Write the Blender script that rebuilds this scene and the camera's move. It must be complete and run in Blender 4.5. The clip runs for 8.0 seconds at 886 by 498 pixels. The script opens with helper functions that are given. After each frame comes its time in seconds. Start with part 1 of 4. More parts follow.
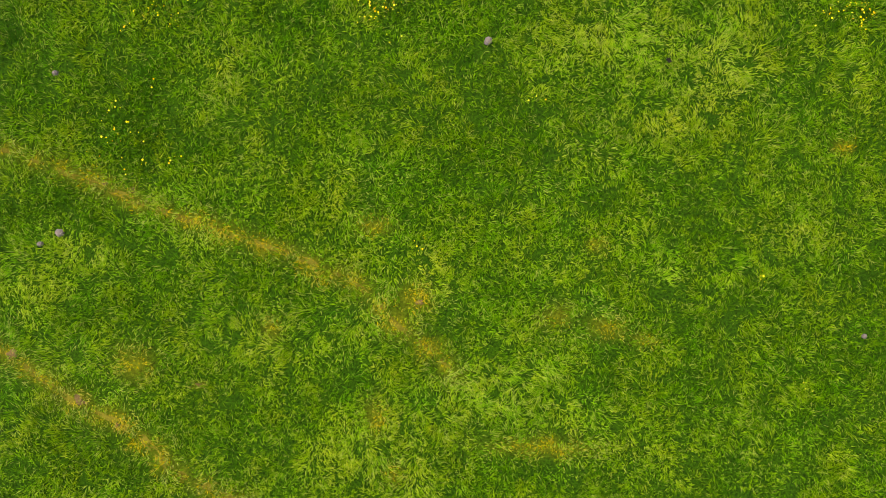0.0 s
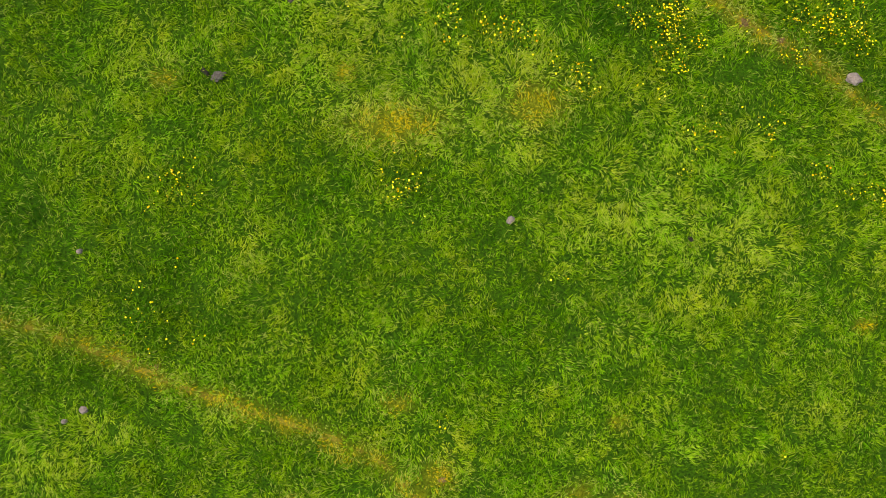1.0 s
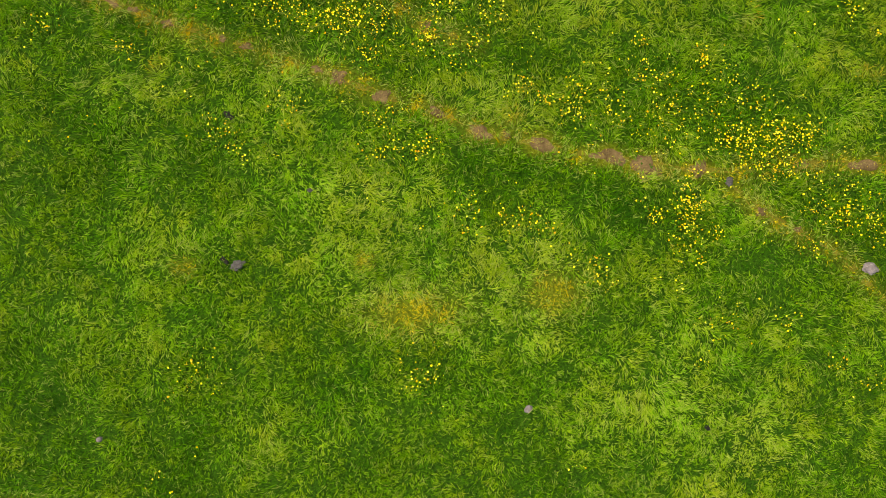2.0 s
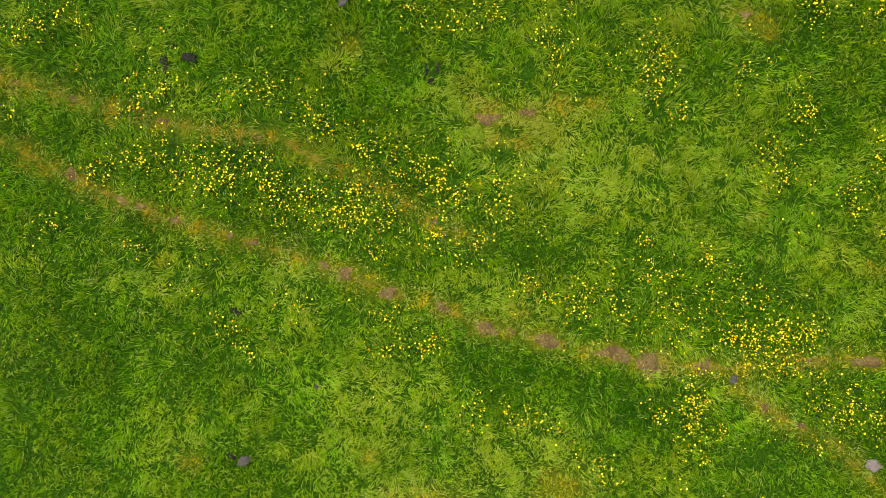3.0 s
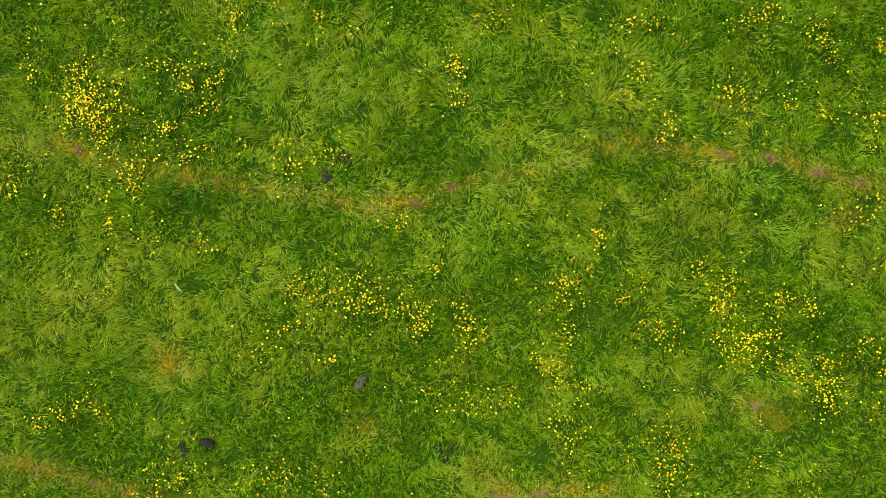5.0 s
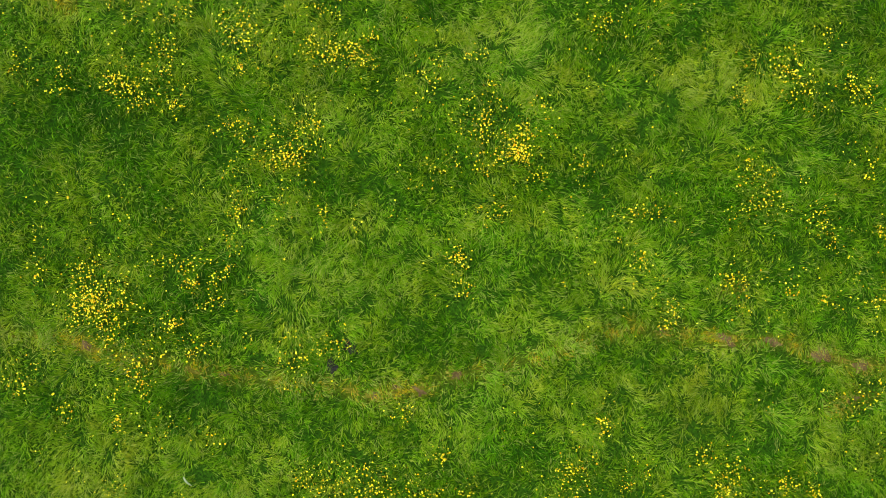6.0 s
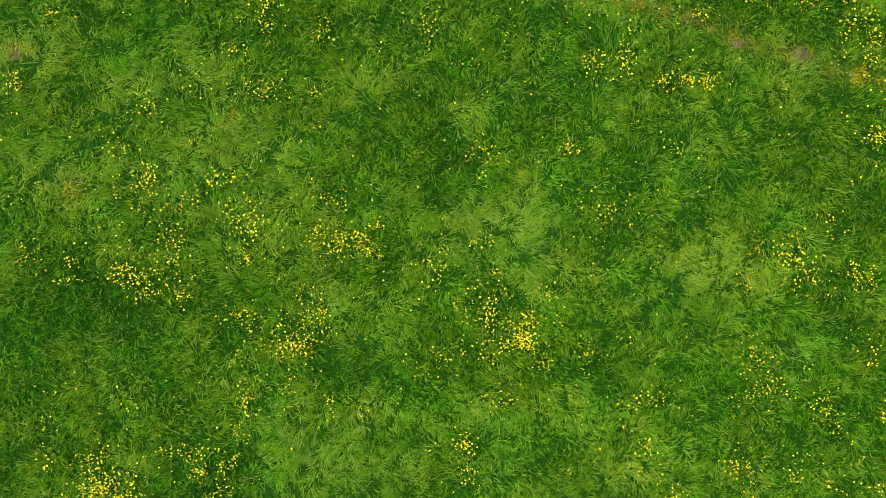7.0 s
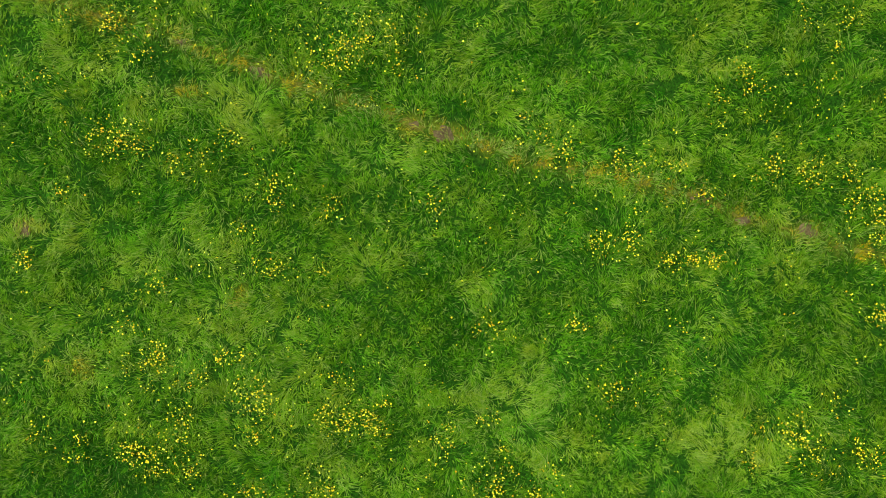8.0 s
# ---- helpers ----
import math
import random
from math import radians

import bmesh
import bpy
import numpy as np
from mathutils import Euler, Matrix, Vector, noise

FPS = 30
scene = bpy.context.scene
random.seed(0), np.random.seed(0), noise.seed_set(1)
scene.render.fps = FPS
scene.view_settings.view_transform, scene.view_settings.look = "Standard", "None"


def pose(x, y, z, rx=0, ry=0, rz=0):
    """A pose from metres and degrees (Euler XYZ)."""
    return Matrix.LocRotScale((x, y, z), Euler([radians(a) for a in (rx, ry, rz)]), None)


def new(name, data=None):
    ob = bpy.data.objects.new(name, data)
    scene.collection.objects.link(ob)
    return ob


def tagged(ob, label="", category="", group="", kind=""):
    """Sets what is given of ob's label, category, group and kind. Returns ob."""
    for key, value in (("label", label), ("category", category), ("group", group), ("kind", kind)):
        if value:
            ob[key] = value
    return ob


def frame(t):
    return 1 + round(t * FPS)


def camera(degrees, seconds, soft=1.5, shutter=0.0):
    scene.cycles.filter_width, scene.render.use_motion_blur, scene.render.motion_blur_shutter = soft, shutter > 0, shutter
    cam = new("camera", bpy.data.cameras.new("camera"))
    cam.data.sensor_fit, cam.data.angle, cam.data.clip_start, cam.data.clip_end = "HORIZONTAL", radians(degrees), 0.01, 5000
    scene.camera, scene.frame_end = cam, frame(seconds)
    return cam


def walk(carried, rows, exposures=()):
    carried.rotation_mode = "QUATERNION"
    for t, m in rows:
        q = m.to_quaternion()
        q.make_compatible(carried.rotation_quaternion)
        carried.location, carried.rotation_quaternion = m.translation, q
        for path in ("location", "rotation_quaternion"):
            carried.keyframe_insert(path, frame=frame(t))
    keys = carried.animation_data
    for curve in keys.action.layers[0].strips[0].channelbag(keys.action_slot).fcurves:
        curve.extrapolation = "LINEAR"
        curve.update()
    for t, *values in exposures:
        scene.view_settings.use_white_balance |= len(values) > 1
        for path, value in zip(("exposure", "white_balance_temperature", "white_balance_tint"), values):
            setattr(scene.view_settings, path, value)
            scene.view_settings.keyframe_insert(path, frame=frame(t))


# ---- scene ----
# Camera: a drone that looks straight down and slides north over the meadow.
cam = camera(58, 8.0, soft=0.75)
# seconds, east, north, height, turn
PATH = [
    (0, 0, -0, 12.896, 0.01),
    (0.5, -0.188, 1.444, 12.916, 0.08),
    (1, -0.367, 2.874, 12.942, 0.05),
    (1.5, -0.541, 4.36, 12.972, 0.06),
    (1.7, -0.598, 4.986, 12.985, 0.07),
    (2.8, -0.764, 8.485, 13.065, 0.24),
    (3, -0.772, 9.136, 13.081, 0.23),
    (3.5, -0.801, 10.723, 13.123, 0.2),
    (4, -0.892, 12.281, 13.167, 0.12),
    (4.5, -0.985, 13.889, 13.213, 0.3),
    (5, -1.045, 15.486, 13.258, 0.36),
    (5.2, -1.044, 16.115, 13.277, 0.37),
    (6.3, -1.151, 19.572, 13.379, -0.61),
    (6.5, -1.16, 20.204, 13.397, -0.6),
    (7, -1.188, 21.743, 13.442, -0.67),
    (7.5, -1.211, 23.264, 13.485, -0.69),
    (8, -1.274, 24.722, 13.526, -0.62),
]
walk(cam, [(t, pose(x, y, h, 0, 0, turn)) for t, x, y, h, turn in PATH],
     exposures=[(0, 0.66, 7550, 7), (1.7, 0.66, 7450, 6), (3, 0.60, 7150, 5), (5.2, 0.60, 7200, 5), (6.3, 0.46, 6150, -6), (8, 0.45, 5800, -11)])

# Light: a bright overcast sky; the sun is a wide, weak glow high in the north-west.
SUN_HEIGHT, SUN_SIDE = radians(66), radians(305)
world = bpy.data.worlds.new("overcast_sky")
scene.world = world
world.use_nodes = True
sky = world.node_tree.nodes.new("ShaderNodeTexSky")
sky.sky_type, sky.sun_disc = "NISHITA", False
sky.sun_elevation, sky.sun_rotation = SUN_HEIGHT, SUN_SIDE
sky.air_density, sky.dust_density, sky.ozone_density = 1.0, 6.0, 1.0
backing = world.node_tree.nodes["Background"]
backing.inputs["Strength"].default_value = 0.15
world.node_tree.links.new(sky.outputs["Color"], backing.inputs["Color"])
sun_data = bpy.data.lights.new("sun", "SUN")
sun_data.energy, sun_data.angle, sun_data.color = 1.5, radians(24), (1.0, 0.95, 0.86)
sun = new("sun", sun_data)
sun.rotation_euler = (radians(90) - SUN_HEIGHT, 0, radians(180) - SUN_SIDE)

# ---- the plan of the meadow ----
# Buttercup clumps: east, north, half width, half depth, blossoms. Tones: east, north, half width, half depth,
# pale and lodged (above 0) or deep green (below 0). Worn spots: east, north, half width, half depth.
# Cattle paths by their middle lines, and the bare soil on them: east, north, radius.
CLUMPS_A = [
    (5.71, -2.13, 0.11, 0.11, 3), (5.07, -0.45, 0.14, 0.09, 4), (-0.36, 0.05, 0.11, 0.14, 4),
    (-4.41, 1.47, 0.18, 0.14, 5), (-5.19, 1.88, 0.32, 0.41, 12), (1.6, 2.43, 0.14, 0.05, 4),
    (6.71, 3.79, 0.46, 0.23, 25), (-0.99, 3.91, 0.28, 0.37, 25), (-4.7, 4, 0.41, 0.28, 22),
    (3.5, 4.1, 0.09, 0.09, 5), (5.66, 4.19, 0.14, 0.18, 8), (-0.72, 4.41, 0.05, 0.05, 2),
    (3.87, 4.79, 0.32, 0.28, 16), (4.88, 4.88, 0.23, 0.28, 10), (1.98, 5.36, 0.14, 0.07, 4),
    (3.14, 5.37, 0.09, 0.11, 5), (2.77, 5.51, 0.09, 0.06, 2), (1.84, 5.6, 0.2, 0.23, 18),
    (3.46, 5.79, 0.09, 0.07, 8), (1.43, 5.92, 0.11, 0.09, 6),
]
CLUMPS_B = [
    (5.31, 5.98, 0.18, 0.11, 10), (3.09, 6.02, 0.11, 0.23, 8), (4.66, 6.16, 0.18, 0.18, 6),
    (3.73, 6.25, 0.14, 0.14, 10), (0.92, 6.28, 0.14, 0.14, 12), (-0.79, 6.28, 0.18, 0.14, 4),
    (6.28, 6.31, 0.18, 0.28, 22), (5.86, 6.4, 0.42, 0.18, 26), (0.59, 6.42, 0.18, 0.14, 8),
    (-0.15, 6.51, 0.37, 0.28, 14), (0.36, 6.51, 0.14, 0.32, 10), (2.72, 6.52, 0.18, 0.11, 10),
    (3.27, 6.53, 0.17, 0.42, 48), (5.21, 6.58, 0.23, 0.18, 8), (-1.81, 6.78, 0.11, 0.11, 3),
    (5.77, 6.81, 0.28, 0.28, 26), (2.44, 6.89, 0.28, 0.18, 6), (3.92, 6.99, 0.14, 0.11, 6),
    (4.75, 7.22, 0.37, 0.11, 16), (-3.43, 7.42, 0.09, 0.05, 4),
]
CLUMPS_C = [
    (-1.72, 7.52, 0.23, 0.14, 12), (-1.17, 7.52, 0.23, 0.23, 12), (-3.99, 7.56, 0.28, 0.11, 9),
    (-0.94, 7.62, 0.11, 0.11, 8), (4.28, 7.64, 0.42, 0.37, 52), (4.84, 7.73, 0.42, 0.32, 40),
    (5.21, 7.74, 0.18, 0.14, 8), (-4.22, 7.84, 0.28, 0.18, 14), (4.01, 7.87, 0.18, 0.28, 12),
    (3.45, 8.01, 0.32, 0.42, 24), (-1.63, 8.03, 0.23, 0.14, 14), (2.76, 8.09, 0.37, 0.42, 32),
    (-3.16, 8.16, 0.28, 0.37, 14), (1.42, 8.18, 0.23, 0.23, 18), (2.02, 8.28, 0.23, 0.42, 16),
    (-4.82, 8.34, 0.09, 0.14, 4), (0.91, 8.36, 0.14, 0.09, 8), (0.4, 8.45, 0.09, 0.09, 4),
    (3.86, 8.47, 0.18, 0.37, 10), (4.37, 8.47, 0.28, 0.18, 10),
]
CLUMPS_D = [
    (1.51, 8.51, 0.18, 0.18, 14), (0.63, 8.64, 0.14, 0.23, 14), (2.62, 8.79, 0.28, 0.23, 20),
    (-4.83, 8.9, 0.18, 0.18, 4), (3.54, 8.98, 0.09, 0.23, 14), (-0.34, 9.01, 0.18, 0.18, 8),
    (-1.82, 9.09, 0.23, 0.23, 14), (-5.75, 9.12, 0.14, 0.17, 10), (0.86, 9.29, 0.09, 0.14, 5),
    (2.47, 9.3, 0.09, 0.07, 8), (-0.9, 9.33, 0.23, 0.37, 24), (-0.16, 9.33, 0.09, 0.14, 8),
    (-1.36, 9.37, 0.14, 0.14, 6), (-7.09, 9.49, 0.23, 0.23, 12), (6.36, 9.5, 0.11, 0.14, 5),
    (-2.47, 9.51, 0.14, 0.11, 8), (-1.73, 9.65, 0.23, 0.18, 14), (5.94, 9.68, 0.09, 0.05, 3),
    (0.12, 9.7, 0.23, 0.14, 10), (-2.38, 9.74, 0.32, 0.32, 32),
]
CLUMPS_E = [
    (-3.12, 9.78, 0.28, 0.28, 26), (-2.01, 9.79, 0.37, 0.28, 36), (-0.62, 9.93, 0.28, 0.18, 14),
    (-3.4, 10.01, 0.28, 0.28, 22), (1.36, 10.03, 0.09, 0.06, 3), (5.85, 10.05, 0.23, 0.23, 22),
    (-2.84, 10.11, 0.18, 0.23, 8), (0.21, 10.12, 0.28, 0.37, 20), (-4.23, 10.19, 0.28, 0.37, 20),
    (-3.58, 10.19, 0.18, 0.14, 10), (-2.24, 10.2, 0.23, 0.11, 14), (-0.72, 10.25, 0.37, 0.32, 32),
    (0.48, 10.26, 0.14, 0.18, 5), (-4.88, 10.28, 0.32, 0.32, 28), (4.73, 10.32, 0.17, 0.18, 12),
    (-6.4, 10.37, 0.23, 0.18, 14), (-4.51, 10.47, 0.37, 0.28, 30), (-3.77, 10.47, 0.32, 0.37, 24),
    (-5.9, 10.51, 0.37, 0.23, 22), (-1.18, 10.57, 0.32, 0.37, 32),
]
CLUMPS_F = [
    (-1.55, 10.67, 0.18, 0.37, 16), (6.35, 10.7, 0.14, 0.32, 18), (-5.39, 10.74, 0.23, 0.28, 14),
    (4.5, 10.74, 0.18, 0.42, 16), (-2.06, 10.76, 0.28, 0.28, 24), (5.29, 11.06, 0.09, 0.09, 4),
    (-2.71, 11.17, 0.18, 0.18, 8), (2.97, 11.28, 0.18, 0.11, 8), (-7.79, 11.33, 0.11, 0.14, 7),
    (-5.85, 11.34, 0.18, 0.09, 8), (5.05, 11.39, 0.18, 0.28, 26), (-2.99, 11.4, 0.32, 0.23, 26),
    (1.4, 11.6, 0.14, 0.07, 4), (-4.33, 11.62, 0.28, 0.23, 10), (3.9, 11.7, 0.14, 0.09, 4),
    (-3.73, 11.72, 0.32, 0.23, 22), (4.78, 11.75, 0.11, 0.11, 5), (-5.58, 11.76, 0.37, 0.37, 32),
    (2.6, 11.79, 0.23, 0.23, 24), (-4.98, 11.85, 0.18, 0.18, 6),
]
CLUMPS_G = [
    (2.97, 11.89, 0.14, 0.09, 6), (4.96, 11.99, 0.09, 0.07, 3), (-6.64, 12.03, 0.06, 0.07, 3),
    (4.08, 12.03, 0.18, 0.11, 10), (2.19, 12.16, 0.28, 0.37, 14), (2.79, 12.21, 0.14, 0.18, 14),
    (1.08, 12.34, 0.14, 0.37, 20), (1.49, 12.34, 0.23, 0.14, 6), (6.02, 12.41, 0.07, 0.07, 3),
    (2.6, 12.53, 0.28, 0.28, 12), (-7.73, 12.56, 0.28, 0.14, 14), (4.26, 12.58, 0.14, 0.07, 4),
    (0.8, 12.66, 0.23, 0.18, 8), (5.09, 12.73, 0.09, 0.07, 3), (-1.19, 12.79, 0.37, 0.09, 6),
    (-6.66, 12.79, 0.11, 0.14, 8), (-7.17, 12.84, 0.33, 0.28, 30), (6.05, 12.86, 0.14, 0.11, 6),
    (-0.47, 12.94, 0.42, 0.19, 22), (0, 13.04, 0.19, 0.14, 8),
]
CLUMPS_H = [
    (6.24, 13.05, 0.11, 0.23, 14), (-1.26, 13.08, 0.28, 0.28, 10), (1.21, 13.23, 0.11, 0.14, 8),
    (5.21, 13.23, 0.23, 0.33, 40), (0.88, 13.41, 0.14, 0.33, 18), (4.79, 13.42, 0.14, 0.09, 8),
    (0.74, 13.5, 0.19, 0.11, 8), (4.61, 13.56, 0.14, 0.19, 14), (-1.03, 13.59, 0.14, 0.14, 5),
    (6.24, 13.61, 0.14, 0.14, 16), (-2.98, 13.64, 0.28, 0.09, 8), (0.51, 13.64, 0.14, 0.14, 10),
    (-0.61, 13.69, 0.14, 0.11, 6), (5.17, 13.7, 0.19, 0.14, 12), (-4.1, 13.73, 0.23, 0.14, 9),
    (3.77, 13.74, 0.23, 0.14, 18), (-2.47, 13.82, 0.14, 0.23, 7), (5.68, 13.84, 0.28, 0.28, 12),
    (3.91, 13.98, 0.28, 0.28, 36), (-0.42, 14.01, 0.14, 0.23, 10),
]
CLUMPS_I = [
    (5.86, 14.03, 0.23, 0.14, 8), (4.33, 14.07, 0.23, 0.28, 18), (4.89, 14.07, 0.11, 0.11, 4),
    (0.98, 14.11, 0.19, 0.19, 20), (3.54, 14.11, 0.28, 0.19, 12), (2.42, 14.16, 0.28, 0.19, 26),
    (2.84, 14.16, 0.14, 0.23, 6), (-3.63, 14.19, 0.33, 0.19, 24), (-0.7, 14.25, 0.14, 0.42, 28),
    (-1.45, 14.29, 0.23, 0.19, 26), (-2.61, 14.47, 0.14, 0.07, 6), (-1.77, 14.52, 0.28, 0.19, 20),
    (4.28, 14.54, 0.19, 0.19, 10), (-5.5, 14.56, 0.14, 0.06, 6), (-2.38, 14.57, 0.33, 0.14, 24),
    (3.35, 14.58, 0.14, 0.09, 8), (4.93, 14.58, 0.11, 0.2, 18), (-1.35, 14.62, 0.19, 0.19, 8),
    (1.91, 14.72, 0.07, 0.09, 9), (4.51, 14.72, 0.11, 0.14, 14),
]
CLUMPS_J = [
    (-6.57, 14.75, 0.14, 0.09, 8), (3.49, 14.77, 0.19, 0.23, 26), (-3.03, 14.8, 0.28, 0.23, 16),
    (0.88, 14.85, 0.23, 0.37, 34), (2.14, 14.86, 0.19, 0.23, 8), (-3.4, 14.89, 0.23, 0.23, 18),
    (-2.7, 14.89, 0.23, 0.19, 12), (-2.24, 14.94, 0.28, 0.11, 10), (1.21, 14.95, 0.19, 0.23, 14),
    (-7.17, 15.02, 0.14, 0.14, 5), (3.67, 15.09, 0.19, 0.23, 10), (2.18, 15.14, 0.09, 0.09, 3),
    (-1.17, 15.18, 0.11, 0.11, 12), (3.21, 15.18, 0.19, 0.23, 12), (6.23, 15.24, 0.14, 0.14, 12),
    (-7.73, 15.49, 0.19, 0.23, 5), (-1.12, 15.55, 0.06, 0.06, 2), (-6.89, 15.58, 0.07, 0.07, 3),
    (-5.03, 15.59, 0.19, 0.23, 8), (1.44, 15.6, 0.14, 0.09, 6),
]
CLUMPS_K = [
    (1.53, 15.74, 0.14, 0.19, 18), (-5.78, 15.77, 0.23, 0.23, 10), (-6.43, 15.82, 0.09, 0.37, 14),
    (-2.01, 15.87, 0.07, 0.06, 4), (-1.77, 15.92, 0.09, 0.14, 8), (-7.36, 15.95, 0.19, 0.19, 10),
    (4.18, 15.98, 0.09, 0.11, 6), (5.67, 16.03, 0.28, 0.19, 16), (1.62, 16.11, 0.09, 0.14, 4),
    (5.11, 16.21, 0.14, 0.09, 5), (6.14, 16.22, 0.19, 0.23, 8), (-6.52, 16.28, 0.19, 0.07, 6),
    (-6.43, 16.28, 0.09, 0.09, 6), (-6.06, 16.37, 0.11, 0.09, 9), (-3.62, 16.44, 0.09, 0.08, 4),
    (-8.08, 16.5, 0.28, 0.19, 20), (-6.11, 16.65, 0.14, 0.23, 26), (-4.14, 16.67, 0.11, 0.09, 6),
    (-8.31, 16.73, 0.08, 0.08, 4), (-3.57, 16.91, 0.23, 0.28, 22),
]
CLUMPS_L = [
    (-5.64, 16.94, 0.14, 0.11, 6), (-4.89, 16.99, 0.08, 0.08, 6), (-3.15, 17, 0.19, 0.14, 10),
    (-2.87, 17, 0.19, 0.14, 10), (-6.49, 17.03, 0.19, 0.23, 10), (-5.17, 17.04, 0.17, 0.19, 14),
    (-4.37, 17.18, 0.11, 0.11, 7), (6.05, 17.2, 0.09, 0.09, 4), (-5.78, 17.31, 0.23, 0.28, 14),
    (2.57, 17.32, 0.09, 0.06, 8), (-6.49, 17.4, 0.19, 0.14, 8), (-2.78, 17.43, 0.09, 0.08, 4),
    (-5.5, 17.5, 0.14, 0.11, 10), (2.66, 17.56, 0.17, 0.19, 16), (-6.77, 17.64, 0.28, 0.28, 46),
    (-7.1, 17.68, 0.11, 0.19, 16), (-6.02, 17.69, 0.11, 0.11, 6), (5.24, 17.71, 0.11, 0.11, 10),
    (3.79, 17.75, 0.19, 0.19, 10), (6.04, 17.77, 0.19, 0.23, 14),
]
CLUMPS_M = [
    (-4.89, 17.79, 0.14, 0.11, 8), (4.63, 17.94, 0.19, 0.23, 8), (-7.01, 17.96, 0.21, 0.33, 52),
    (-6.4, 17.97, 0.28, 0.33, 30), (2.29, 17.98, 0.28, 0.28, 8), (-0.77, 18, 0.19, 0.14, 10),
    (0.83, 18.11, 0.08, 0.08, 4), (-5.32, 18.12, 0.11, 0.14, 14), (-4.9, 18.12, 0.11, 0.14, 8),
    (3.65, 18.13, 0.17, 0.14, 16), (5.71, 18.14, 0.08, 0.14, 7), (-7.81, 18.29, 0.14, 0.23, 12),
    (-6.87, 18.39, 0.19, 0.14, 8), (-4.71, 18.4, 0.09, 0.23, 8), (-5.41, 18.44, 0.33, 0.08, 18),
    (2.14, 18.44, 0.17, 0.14, 18), (-0.91, 18.47, 0.13, 0.19, 26), (5.66, 18.51, 0.08, 0.08, 4),
    (-4.57, 18.68, 0.09, 0.19, 8), (5.38, 18.75, 0.19, 0.14, 8),
]
CLUMPS_N = [
    (1.72, 18.77, 0.11, 0.09, 6), (6.08, 18.89, 0.11, 0.11, 14), (-7.72, 18.9, 0.14, 0.11, 5),
    (-4.39, 19.01, 0.08, 0.06, 5), (-2.56, 19.02, 0.14, 0.19, 6), (5.09, 19.07, 0.19, 0.28, 20),
    (1.9, 19.15, 0.28, 0.14, 10), (-3.07, 19.21, 0.06, 0.14, 8), (-1.95, 19.22, 0.14, 0.19, 6),
    (2.37, 19.24, 0.28, 0.14, 12), (4.06, 19.26, 0.33, 0.33, 32), (-0.26, 19.27, 0.19, 0.14, 14),
    (-4.53, 19.34, 0.11, 0.14, 12), (-3.78, 19.35, 0.11, 0.28, 8), (4.25, 19.58, 0.23, 0.23, 14),
    (-1.62, 19.69, 0.06, 0.08, 2), (4.9, 19.73, 0.14, 0.14, 5), (0.49, 19.8, 0.19, 0.23, 12),
    (1.15, 19.89, 0.14, 0.23, 10), (3.96, 19.91, 0.23, 0.28, 20),
]
CLUMPS_O = [
    (-4.49, 19.95, 0.14, 0.19, 8), (-3.45, 19.96, 0.19, 0.38, 12), (5.84, 20.02, 0.28, 0.28, 10),
    (-1.35, 20.05, 0.14, 0.11, 5), (-1.2, 20.07, 0.28, 0.19, 10), (-0.64, 20.07, 0.28, 0.19, 12),
    (-3.83, 20.14, 0.28, 0.11, 22), (0.07, 20.17, 0.28, 0.11, 30), (1.8, 20.18, 0.14, 0.09, 5),
    (-3.67, 20.22, 0.24, 0.14, 24), (0.12, 20.32, 0.28, 0.19, 42), (-3.01, 20.35, 0.08, 0.08, 4),
    (-4.38, 20.46, 0.19, 0.19, 12), (-3.95, 20.5, 0.14, 0.14, 6), (0.69, 20.55, 0.11, 0.11, 5),
    (-4.85, 20.56, 0.09, 0.09, 5), (-0.54, 20.61, 0.24, 0.28, 28), (-3.57, 20.64, 0.28, 0.28, 24),
    (-3.24, 20.64, 0.09, 0.19, 10), (0.22, 20.7, 0.14, 0.19, 10),
]
CLUMPS_P = [
    (-4.52, 20.75, 0.24, 0.19, 14), (-0.96, 20.8, 0.09, 0.19, 5), (5.29, 20.88, 0.14, 0.08, 5),
    (-0.25, 20.89, 0.24, 0.19, 12), (6.15, 20.92, 0.08, 0.08, 4), (0.51, 20.98, 0.19, 0.19, 8),
    (4.68, 20.98, 0.19, 0.08, 6), (-3.43, 21.02, 0.09, 0.09, 5), (-6.03, 21.05, 0.24, 0.11, 10),
    (3.87, 21.08, 0.11, 0.14, 10), (-5.56, 21.09, 0.19, 0.19, 16), (5.91, 21.11, 0.24, 0.14, 12),
    (-0.34, 21.18, 0.28, 0.24, 10), (4.87, 21.21, 0.24, 0.24, 18), (-7.45, 21.3, 0.19, 0.06, 8),
    (5.63, 21.3, 0.19, 0.24, 18), (-5.32, 21.32, 0.09, 0.09, 4), (-6.31, 21.33, 0.28, 0.19, 34),
    (-6.55, 21.43, 0.19, 0.11, 14), (-1.38, 21.47, 0.19, 0.24, 16),
]
